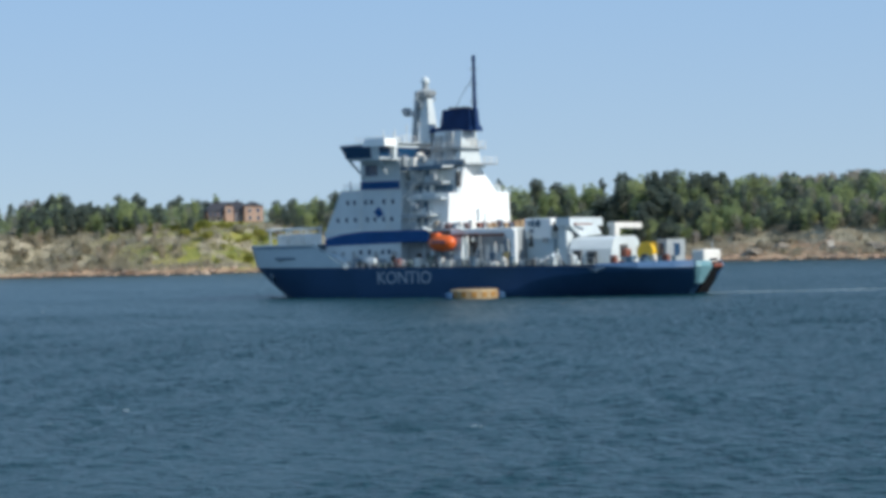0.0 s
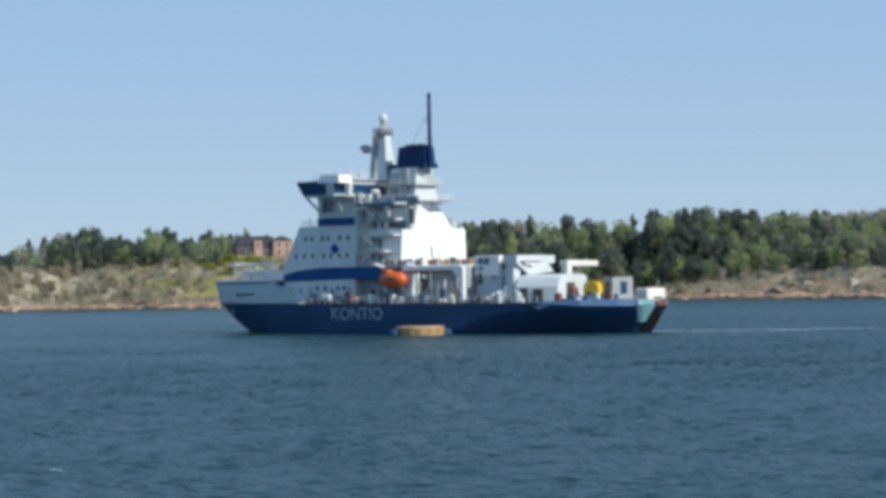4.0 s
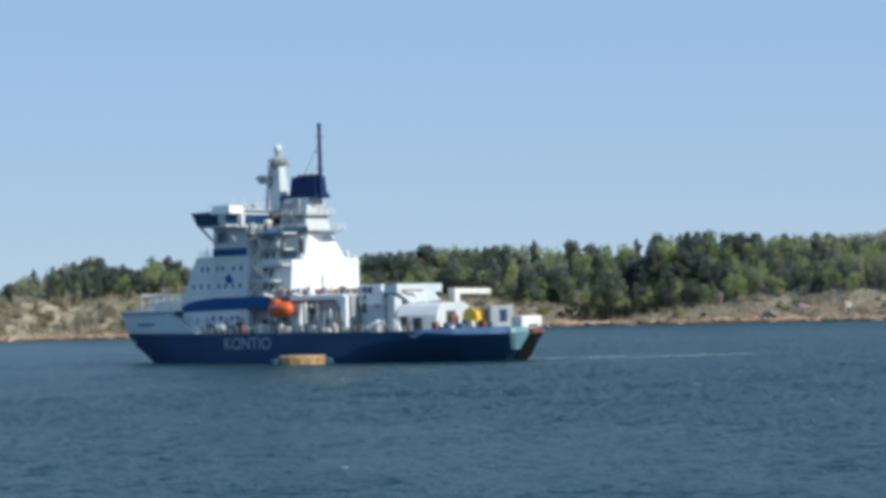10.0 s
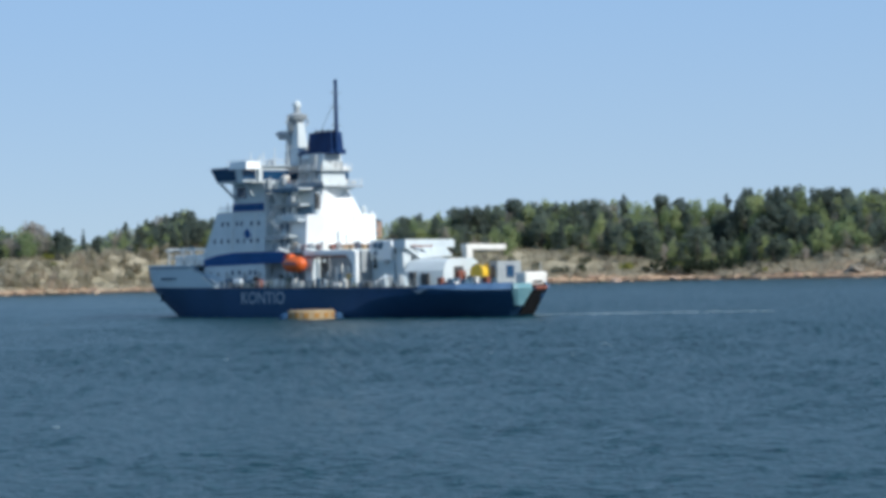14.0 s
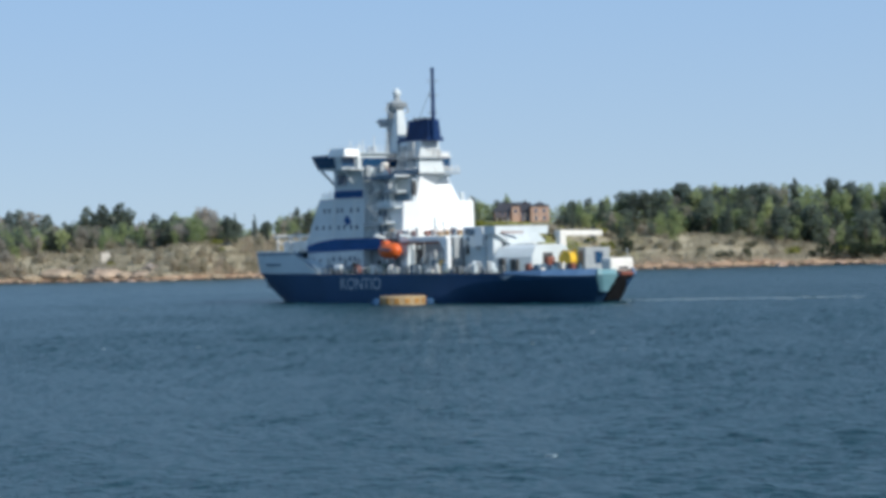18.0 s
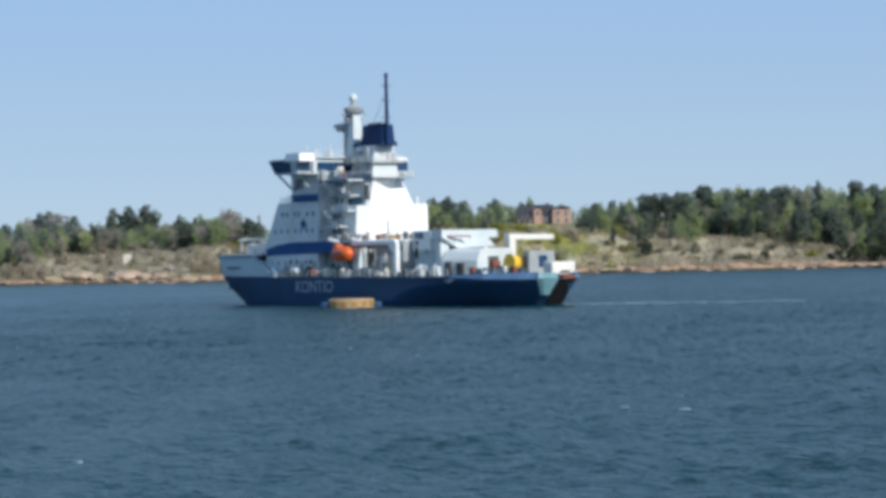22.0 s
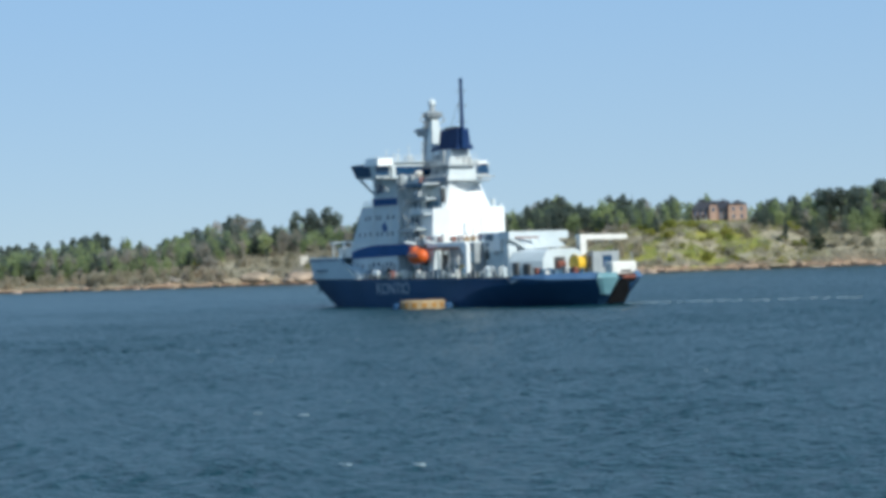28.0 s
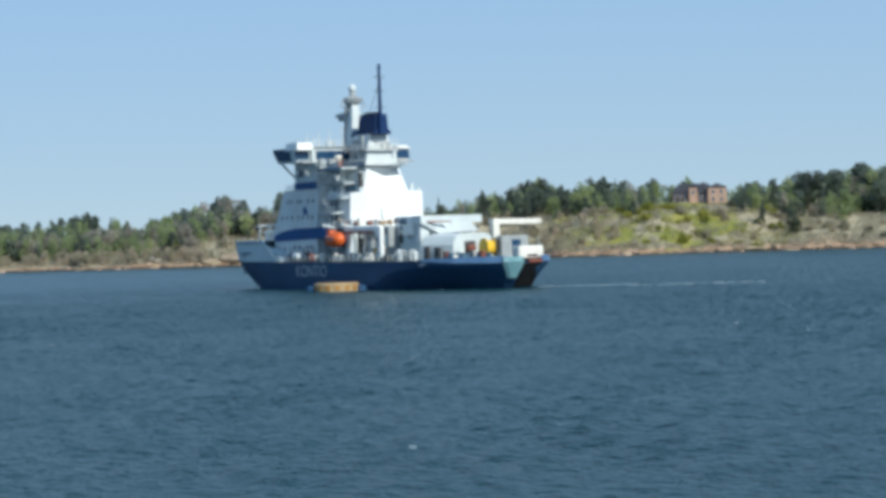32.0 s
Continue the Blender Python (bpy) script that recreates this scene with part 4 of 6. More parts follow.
prism(bm, rect(12.5, 13.6, -0.6, 0.6), 26.4, rect(11.9, 12.6, -0.4, 0.4), 34.9)
part("mast_leg", bm, M_SHADE_WHITE, mast, "white forward leg of the mast")
for z, y0, y1 in ((32.6, -2.4, 2.4), (29.6, -1.9, 1.9)):
    part("mast_yard", tube((10.6, y0, z), (10.6, y1, z + 0.2), 0.09, 0.09, 6), M_GREY, mast)
bm = bmesh.new()
for k in range(6):
    z = 27.5 + 1.3 * k
    tube((12.4 - 0.14 * k, -0.9, z), (12.4 - 0.14 * k, 0.9, z), 0.08, 0.08, 4, bm)
    tube((12.5 - 0.14 * k, 0.8, z), (13.0 - 0.14 * k, 0.8, z + 1.3), 0.08, 0.08, 4, bm)
part("mast_ladder", bm, M_GREY, mast)

# open decks and stairs between accommodation and casing
for z, x0, x1, w, ws in ((11.45, -6.0, 9.3, 9.0, 9.0), (14.1, 3.0, 7.6, 8.6, 7.4), (16.8, 1.0, 7.6, 8.2, 6.6), (19.5, 1.4, 7.6, 7.4, 4.6), (22.2, 1.0, 8.6, 8.4, 4.4)):
    bm = box(x0, x1, -ws, w, z - 0.3, z, 0.04)
    platform = part("side_deck", bm, M_SHADE_WHITE, ship, "open side deck with white bulwark and railings")
    bm = bmesh.new()
    n = max(3, int((x1 - x0) / 1.4))
    for k in range(n + 1):
        x = x0 + 0.1 + (x1 - x0 - 0.2) * k / n
        tube((x, w - 0.1, z), (x, w - 0.1, z + 1.05), 0.05, 0.05, 4, bm)
    for h in (0.4, 0.75, 1.05):
        tube((x0 + 0.1, w - 0.1, z + h), (x1 - 0.1, w - 0.1, z + h), 0.045, 0.045, 4, bm)
    part("railing", bm, M_SHADE_WHITE, platform)
    if 12 < z:
        bm = box(x0 + 1.2, x1 - 2.6, w - 0.08, w + 0.02, z - 0.1, z + 0.9, 0.03)
        part("bulwark_panel", bm, M_SHADE_WHITE, platform)
for z0, z1, xa, xb in ((11.45, 14.1, 8.8, 6.0), (14.1, 16.8, 5.0, 8.0), (16.8, 19.5, 8.8, 5.8), (19.5, 22.2, 5.0, 8.0)):
    bm = bmesh.new()
    for k in range(9):
        f = (k + 0.5) / 9
        box(xa + (xb - xa) * f - 0.2, xa + (xb - xa) * f + 0.2, 7.8, 8.7, z0 + (z1 - z0) * f - 0.05, z0 + (z1 - z0) * f, 0, bm)
    slab([(xa, 8.75, z0), (xb, 8.75, z1), (xb, 8.75, z1 + 0.25), (xa, 8.75, z0 + 0.25)], 0.05, bm)
    part("stair", bm, M_CREAM, ship, "steep outside stair")
bm = box(4.6, 9.3, -4.0, 6.4, 16.8, 22.0, 0.1)
part("inner_house", bm, M_SHADE_WHITE, ship, "white inner deckhouse")
bm = box(7.0, 8.2, 4.8, 6.4, 11.5, 22.0, 0.1)
part("stair_tower", bm, M_SHADE_WHITE, ship, "white stair tower")
for z in (12.6, 15.2, 17.9, 20.6):
    for x in (5.2, 6.8):
        yy = 7.05 if z < 17 else 6.35
        bm = box(x - 0.35, x + 0.35, yy, yy + 0.13, z - 0.6, z + 1.0, 0.03)
        part("door", bm, M_STEEL, ship)
for x, z in ((6.6, 12.3), (6.4, 15.3), (2.4, 20.4), (4.6, 23.4)):
    bm = box(x - 0.7, x + 0.7, 8.0, 8.8, z - 0.7, z + 0.5, 0.2)
    part("locker", bm, M_GREY, ship, "grey equipment locker on the side deck")

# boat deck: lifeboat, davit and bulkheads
# the wall's grey puts the boat deck's shade into its colour
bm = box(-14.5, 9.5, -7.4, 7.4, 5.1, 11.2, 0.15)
part("boat_deck_house", bm, M_GREY, ship, "boat deck house, grey for the shade it stands in")
for s in (1, -1):
    prof = [(0.05, -3.6), (0.75, -3.35), (1.25, -2.4), (1.42, -0.8), (1.42, 0.8), (1.25, 2.3), (0.8, 3.2), (0.1, 3.6)]
    bm = lathe(prof, 14, "x")
    bmesh.ops.scale(bm, vec=(0.76, 0.9, 1.0), verts=bm.verts[:])
    moved(bm, -1.5, s * 11.2, 9.1)
    boat = part("lifeboat", bm, M_ORANGE, ship, "orange enclosed lifeboat hanging in its davit", True)
    bm = box(-1.0, 0.5, s * 11.2 - 0.7, s * 11.2 + 0.7, 10.1, 10.8, 0.25)
    part("wheelhouse", bm, M_ORANGE, boat)
    bm = box(-3.1, -0.3, s * 12.42 - 0.08, s * 12.42 + 0.08, 9.05, 9.4, 0.03)
    part("boat_window", bm, M_GLASS, boat)
    for x in (2.6, -4.6):
        bm = bmesh.new()
        box(x - 0.3, x + 0.3, s * 8.6 - 0.3, s * 8.6 + 0.3, 5.1, 11.3, 0.08, bm)
        slab([(x - 0.25, s * 8.4, 10.9), (x + 0.25, s * 8.4, 10.9), (x + 0.25, s * 11.5, 11.6), (x - 0.25, s * 11.5, 11.6)], 0.4, bm)
        part("davit_arm", bm, M_SHADE_WHITE, ship, "white lifeboat davit")
    # long white portal over the side deck
    bm = bmesh.new()
    box(-15.2, -2.2, s * 9.4 - 0.35, s * 9.4 + 0.35, 10.5, 11.35, 0.15, bm)
    box(-15.8, -14.7, s * 9.4 - 0.4, s * 9.4 + 0.4, 5.1, 11.1, 0.2, bm)
    slab([(-14.8, s * 9.3, 10.6), (-13.4, s * 9.3, 10.6), (-14.8, s * 9.3, 9.0)], 0.5, bm)
    part("portal_beam", bm, M_LIT_WHITE, ship, "white portal beam over the side deck")
    bm = box(-4.4, -2.6, s * 9.2 - 0.5, s * 9.2 + 0.5, 5.1, 10.6, 0.1)
    part("davit_post", bm, M_SHADE_WHITE, ship, "white davit post")
    for x in (-6.6, -8.2, -9.8, -11.4, -13.0):
        bm = box(x - 0.5, x + 0.5, s * 7.4 - 0.1, s * 7.4 + 0.15, 5.4, 8.6, 0.05)
        part("bulkhead_panel", bm, M_CREAM, ship)
bm = box(-14.5, -13.2, 8.9, 10.0, 5.1, 7.4, 0.3)
part("yellow_tank", bm, M_OCHRE, ship, "ochre yellow tank on the side deck")

# pipes, lockers and signs on the bulkheads
rng = random.Random(9)
for s in (1, -1):
    part("red_strip", box(-13.6, -3.0, s * 9.9 - 0.12, s * 9.9 + 0.12, 10.1, 10.42, 0.04), M_RUST, ship, "dark red pipe under the portal beam")
    for k in range(22):
        x = rng.uniform(-14.0, 8.5)
        z = rng.uniform(5.4, 9.6)
        w, h = rng.uniform(0.2, 0.6), rng.uniform(0.3, 1.1)
        mat = rng.choice((M_DARK, M_CREAM, M_STEEL, M_GREY, M_SHADE_WHITE, M_DARK))
        part("bulkhead_box", box(x - w, x + w, s * 7.7 - 0.25, s * 7.7 + 0.25, z - h, min(z + h, 11.0), 0.06), mat, ship, "small equipment box on the bulkhead")
    for k in range(7):
        x = -13.5 + 3.1 * k + rng.uniform(-0.6, 0.6)
        part("deck_pipe", tube((x, s * 8.3, 5.1), (x, s * 8.3, rng.uniform(8.5, 11.0)), 0.12, 0.12, 6), rng.choice((M_SHADE_WHITE, M_CREAM, M_GREY)), ship)
for k in range(16):
    y, z = rng.uniform(-4.2, 5.0), rng.uniform(5.6, 12.2)
    w, h = rng.uniform(0.2, 0.6), rng.uniform(0.25, 0.8)
    part("wall_fitting", box(-20.62 if z < 9 else -20.2, -20.3 if z < 9 else -19.9, y - w, y + w, z - h, z + h, 0.04), rng.choice((M_DARK, M_GREY, M_CREAM, M_RUST)), ship, "fitting on the winch house wall")
for k in range(12):
    x, z = rng.uniform(-19.8, -15.2), rng.uniform(5.6, 12.2)
    y = 5.5 if z < 9 else 5.7
    w, h = rng.uniform(0.2, 0.5), rng.uniform(0.25, 0.8)
    part("wall_fitting", box(x - w, x + w, y - 0.15, y + 0.1, z - h, z + h, 0.04), rng.choice((M_DARK, M_GREY, M_STEEL, M_CREAM)), ship, "fitting on the winch house wall")
for k in range(18):
    x, y = rng.uniform(-44, -32), rng.uniform(3.0, 8.5)
    if abs(y) > 9.0 + (x + 38) * 0.45:
        continue
    w, h = rng.uniform(0.25, 0.7), rng.uniform(0.5, 1.6)
    part("deck_gear", box(x - w, x + w, y - 0.4, y + 0.4, 5.08, 5.1 + h, 0.12), rng.choice((M_GREY, M_CREAM, M_DARK, M_STEEL, M_RUST)), ship, "gear lashed on the after deck")

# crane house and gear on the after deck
# lower house takes the shade-toned white, the upper one the sunlit tone
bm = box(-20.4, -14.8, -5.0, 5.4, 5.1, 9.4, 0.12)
part("winch_house", bm, M_SHADED_PALE, ship, "pale winch house")
bm = box(-20.0, -14.6, -4.6, 5.6, 9.4, 12.8, 0.15)
part("crane_cab", bm, M_LIT_WHITE, ship, "white crane machinery house")
bm = bmesh.new()
prism(bm, [(-24.6, 6.6), (-22.0, 7.0), (-18.8, -8.4), (-20.4, -8.4)], 11.4, None, 12.8)
slab([(-24.6, 6.4, 11.5), (-21.3, -5.5, 11.5), (-20.9, -7.5, 10.0), (-23.8, 2.5, 9.6)], 0.5, bm)
box(-23.6, -21.8, 4.4, 6.2, 5.1, 11.6, 0.15, bm)
boom = part("crane_boom", bm, M_SHADE_WHITE, ship, "white crane boom laid across the deck")
bm = tube((-23.4, 6.0, 11.2), (-20.4, -7.8, 10.6), 0.25, 0.25, 8)
part("hydraulic_ram", bm, M_DARK, boom)
part("boom_slot", box(-24.72, -24.3, 0.6, 5.2, 11.55, 11.8, 0.03), M_RUST, boom, "rust red slot in the boom")
for k in range(5):
    f = (k + 0.5) / 5
    part("boom_rib", tube((-24.5 + 3.6 * f, 5.6 - 12.0 * f, 11.3), (-23.7 + 3.0 * f, 3.0 - 10.0 * f, 9.7), 0.14, 0.14, 5), M_GREY, boom)
bm = bmesh.new()
box(-22.0, -20.6, -11.2, -9.8, 5.1, 11.9, 0.2, bm)
slab([(-22.0, -9.8, 11.0), (-20.4, -9.8, 11.0), (-18.3, -21.9, 10.9), (-19.1, -21.9, 10.9)], -0.95, bm)
part("jib_crane", bm, M_CREAM, ship, "cream jib crane swung out over the far side")
bm = bmesh.new()
pts = [(6.6, 5.1), (6.6, 7.6), (5.6, 9.1), (3.8, 9.6), (-3.8, 9.6), (-5.6, 9.1), (-6.6, 7.6), (-6.6, 5.1)]
a = [bm.verts.new((-24.2, y, z)) for y, z in pts]
b = [bm.verts.new((-31.0, y * 0.62, z)) for y, z in pts]
for k in range(8):
    bm.faces.new((a[k], a[(k + 1) % 8], b[(k + 1) % 8], b[k]))
bm.faces.new(a)
bm.faces.new(list(reversed(b)))
bmesh.ops.recalc_face_normals(bm, faces=bm.faces)
hangar = part("rounded_shelter", bm, M_SHADE_WHITE, ship, "white rounded shelter on the after deck")
for x, w, h in ((-25.6, 0.7, 2.2), (-28.0, 0.9, 2.0)):
    bm = box(x - w, x + w, 5.2, 6.75 + (x + 24.2) * 0.30, 5.2, 5.2 + h, 0.06)
    part("doorway", bm, M_DARK, hangar)
bm = box(-31.06, -30.9, -0.4, 1.8, 5.6, 8.2, 0.05)
part("shelter_door", bm, M_DARK, hangar)
bm = moved(lathe([(0.2, -1.3), (1.6, -1.3), (1.6, -1.1), (1.25, -1.1), (1.25, 1.1), (1.6, 1.1), (1.6, 1.3), (0.2, 1.3)], 20, "y"), -34.9, -0.9, 6.95)
part("hose_reel", bm, M_YELLOW, ship, "yellow hose reel on the after deck")
bm = box(-35.6, -33.6, -3.5, -2.3, 5.1, 7.6, 0.1)
part("reel_drive", bm, M_OCHRE, ship)
bm = box(-32.2, -31.2, 0.0, 1.6, 5.1, 7.5, 0.3)
part("rust_drum", bm, M_RUST, ship, "rust red drum beside the reel")
bm = box(-38.0, -36.0, -6.8, -1.4, 5.1, 8.9, 0.1)
control = part("control_cabin", bm, M_GREY, ship, "pale grey deck control cabin")
bm = box(-38.06, -37.9, -5.2, -3.4, 6.2, 8.2, 0.04)
part("cabin_window", bm, M_GLASS, control)
bm = box(-37.4, -36.5, -1.5, -1.34, 6.2, 8.2, 0.04)
part("cabin_window", bm, M_GLASS, control)
bm = box(-46.4, -44.0, -4.4, 0.5, 5.0, 7.1, 0.25)
winch = part("stern_winch_house", bm, M_CREAM, ship, "cream towing winch cover at the stern")
bm = box(-46.5, -46.3, -3.2, -1.1, 5.3, 5.7, 0.05)
part("roller_slot", bm, M_DARK, winch)
for x, y in ((-41.5, 5.6), (-43.2, 4.4), (-40.0, 6.6), (-39.0, 3.0)):
    bm = tube((x, y, 5.05), (x, y, 6.1), 0.35, 0.35, 10)
    tube((x, y, 6.1), (x, y, 6.25), 0.5, 0.5, 10, bm)
    part("bollard", bm, M_STEEL, ship)
bm = tube((-44.6, -4.7, 5.0), (-44.6, -4.7, 8.6), 0.08, 0.05, 6)
part("flagstaff", bm, M_SHADE_WHITE, ship)

# side deck clutter along the railing
rng = random.Random(5)
for s in (1, -1):
    for x0, x1 in ((9.0, 20.5), (-6.0, 9.0), (-20.0, -6.0), (-33.0, -20.0)):
        bm = bmesh.new()
        n = int((x1 - x0) / 1.5)
        for k in range(n + 1):
            x = x0 + (x1 - x0) * k / n
            tube((x, s * 11.75, 5.0), (x, s * 11.75, 6.25), 0.05, 0.05, 4, bm)
        for h in (5.45, 5.85, 6.25):
            tube((x0, s * 11.75, h), (x1, s * 11.75, h), 0.04, 0.04, 4, bm)
        part("deck_railing", bm, M_CREAM, ship)
for k in range(66):
    x = 25.0 - k * 0.83 + rng.uniform(-0.5, 0.5)
    w, h = rng.uniform(0.15, 0.75), rng.choice((rng.uniform(0.4, 1.1), rng.uniform(0.7, 1.9)))
    y = rng.uniform(9.6, 10.9)
    mat = rng.choice((M_SHADE_WHITE, M_GREY, M_CREAM, M_GREY, M_CREAM, M_DARK, M_STEEL, M_DECK, M_DECK))
    kind = rng.random()
    if kind < 0.62:
        bm = box(x - w, x + w, y - 0.4, y + 0.4, 5.1, 5.1 + h, 0.12)
        part("deck_locker", bm, mat, ship, "small deck locker by the railing")
    elif kind < 0.76:
        bm = tube((x, y, 5.1), (x, y, 5.1 + h * 0.8), w * 0.6, w * 0.6, 10)
        tube((x, y, 5.1 + h * 0.8), (x + 0.4, y, 5.3 + h * 0.8), w * 0.7, w * 0.8, 10, bm)
        part("deck_ventilator", bm, mat, ship, "deck ventilator by the railing")
    else:
        bm = tube((x - w, y, 5.1 + h * 0.5), (x + w, y, 5.1 + h * 0.5), 0.45, 0.45, 12)
        box(x - w * 0.8, x - w * 0.8 + 0.15, y - 0.3, y + 0.3, 5.1, 5.1 + h * 0.5, 0, bm)
        box(x + w * 0.8 - 0.15, x + w * 0.8, y - 0.3, y + 0.3, 5.1, 5.1 + h * 0.5, 0, bm)
        part("rope_drum", bm, mat, ship, "mooring rope drum by the railing")
bm = box(8.0, 9.4, 10.3, 11.2, 5.2, 6.6, 0.3)
part("life_raft_canister", bm, M_RUST, ship, "red-orange canister")
bm = moved(lathe([(0.3, -1.0), (0.55, -0.9), (0.55, 0.9), (0.3, 1.0)], 12, "x"), 14.5, 10.7, 6.2)
part("life_raft_canister", bm, M_SHADE_WHITE, ship, "white life raft canister")

# gear on the forecastle
bm = bmesh.new()
for x in (38.0, 41.5, 45.5):
    for y in (2.6, -2.6):
        tube((x, y, 9.2), (x, y, 12.3), 0.2, 0.18, 6, bm)
    tube((x, -2.6, 12.3), (x, 2.6, 12.3), 0.16, 0.16, 5, bm)
for y in (2.6, -2.6):
    tube((37.6, y, 12.3), (46.6, y, 12.1), 0.2, 0.2, 6, bm)
    tube((38.0, y, 9.8), (41.5, y, 12.2), 0.12, 0.12, 5, bm)
    tube((38.0, y, 10.8), (45.5, y, 10.8), 0.12, 0.12, 5, bm)
part("foredeck_frame", bm, M_CREAM, ship, "pale steel frame over the foredeck winch")
bm = box(37.2, 44.2, -2.3, 2.3, 9.1, 11.3, 0.3)
part("anchor_windlass", bm, M_CREAM, ship, "cream anchor windlass")
bm = box(27.6, 30.0, -4.0, 4.6, 9.1, 10.4, 0.2)
part("foredeck_locker", bm, M_SHADE_WHITE, ship, "white foredeck locker")
bm = tube((22.6, 6.4, 18.4), (22.6, 6.4, 20.2), 0.12, 0.1, 6)
part("jackstaff", bm, M_CREAM, ship)

# ---- round yellow mooring float beside the hull ----
FLOAT_AT = SHIP_AT @ pose(-12.9, 17.3, 0)
buoy = thing("mooring_float", "worn yellow round mooring float with brown markings beside the hull", "float", at=FLOAT_AT)
part("float_body", moved(lathe([(3.7, -0.8), (3.9, -0.6), (3.9, 1.3), (3.75, 1.5), (0.1, 1.55)], 24), 0, 0, 0), M_FLOAT, buoy, "ochre yellow float body")
for k in range(14):
    a = 2 * math.pi * k / 14
    bm = box(3.86, 3.96, -0.42, 0.42, 0.3, 1.1, 0.03)
    bmesh.ops.rotate(bm, verts=bm.verts[:], cent=(0, 0, 0), matrix=Matrix.Rotation(a, 3, "Z"))
    part("marking", bm, M_AMBER, buoy, "brown painted marking")
for dx, dy in ((2.2, 3.7), (-2.4, -3.6)):
    bm = moved(lathe([(0.2, -0.9), (0.9, -0.8), (1.0, 0.2), (0.9, 0.9), (0.3, 1.1)], 14), dx, dy, 0)
    part("fender", bm, M_NAVY, buoy, "blue fender beside the float", True)

# ---- vegetation and rocks ----
# foliage tones lifted, needles also blued, to put distance haze into the colour
M_PINE = paint("pine_needles", (0.118, 0.155, 0.130), (0.205, 0.248, 0.198), 0.8, 0.9, 3.0, vary=0.25, spec=0.2, leafy=0.6)
M_SPRUCE = paint("spruce_needles", (0.100, 0.138, 0.122), (0.165, 0.208, 0.172), 0.8, 0.9, 3.0, vary=0.25, spec=0.2, leafy=0.6)
M_BIRCH = paint("fresh_birch_leaves", (0.26, 0.325, 0.155), (0.43, 0.49, 0.255), 0.7, 0.8, 3.0, vary=0.22, spec=0.2, leafy=0.6)
M_ALDER = paint("budding_alder_twigs", (0.36, 0.325, 0.28), (0.53, 0.485, 0.42), 0.85, 0.8, 3.0, vary=0.2, spec=0.1, leafy=0.6)
M_BARK = paint("grey_brown_bark", (0.06, 0.05, 0.042), (0.16, 0.13, 0.11), 0.9, 0.8, 6.0, 0.5, spec=0.1)
M_PALE_BARK = paint("pale_birch_bark", (0.20, 0.19, 0.17), (0.46, 0.44, 0.40), 0.8, 0.8, 5.0, 0.3, spec=0.1)
M_SCRUB = paint("grey_leafless_scrub", (0.345, 0.322, 0.24), (0.52, 0.475, 0.37), 0.9, 0.8, 3.0, vary=0.2, spec=0.1, leafy=0.6)
M_TWIG = paint("red_brown_bare_twigs", (0.40, 0.355, 0.26), (0.58, 0.515, 0.40), 0.9, 0.8, 3.0, vary=0.18, spec=0.1, leafy=0.6)
M_SHRUB = paint("dark_juniper", (0.036, 0.052, 0.036), (0.078, 0.098, 0.058), 0.85, 0.8, 3.0, vary=0.25, spec=0.1, leafy=0.6)
M_GORSE = paint("yellow_green_new_leaf_bush", (0.215, 0.24, 0.06), (0.38, 0.375, 0.092), 0.8, 0.8, 3.0, vary=0.18, spec=0.1, leafy=0.6)
M_GRANITE = paint("tan_granite", (0.22, 0.158, 0.112), (0.49, 0.382, 0.28), 0.85, 0.5, 3.0, 0.6, vary=0.2, spec=0.2)
M_DOME = paint("smooth_tan_granite", (0.19, 0.145, 0.10), (0.41, 0.325, 0.232), 0.85, 0.35, 2.4, 0.6, vary=0.15, spec=0.2)
M_PALE_ROCK = paint("pale_grey_granite", (0.15, 0.13, 0.11), (0.34, 0.30, 0.255), 0.9, 0.5, 3.0, 0.6, vary=0.2, spec=0.2)


def leaf_mesh(name, blobs, count, size, mat, seed, flat=1.0):
    """A crown of many small leaf clumps spread through blobs (x, y, z, rx, rz)."""
    r = np.random.RandomState(seed)
    b = np.array(blobs, float)
    pick = r.choice(len(b), count, p=(b[:, 3] ** 2 * b[:, 4]) / (b[:, 3] ** 2 * b[:, 4]).sum())
    d = r.normal(size=(count, 3))
    d /= np.linalg.norm(d, axis=1)[:, None]
    rad = r.uniform(0.45, 1.08, count) ** 0.6
    c = b[pick, :3] + d * rad[:, None] * np.stack([b[pick, 3], b[pick, 3], b[pick, 4]], 1)
    u = r.normal(size=(count, 3))
    u[:, 2] *= flat
    u /= np.linalg.norm(u, axis=1)[:, None]
    v = np.cross(u, r.normal(size=(count, 3)))
    v /= np.linalg.norm(v, axis=1)[:, None]
    s = size * r.uniform(0.55, 1.35, (count, 1))
    w = s * r.uniform(0.5, 0.9, (count, 1))
    verts = np.stack([c - u * s, c - v * w + u * s * 0.2, c + u * s, c + v * w - u * s * 0.2], 1).reshape(-1, 3)
    faces = np.arange(count * 4).reshape(-1, 4)
    me = bpy.data.meshes.new(name)
    me.from_pydata(verts.tolist(), [], faces.tolist())
    me.materials.append(mat)
    return me


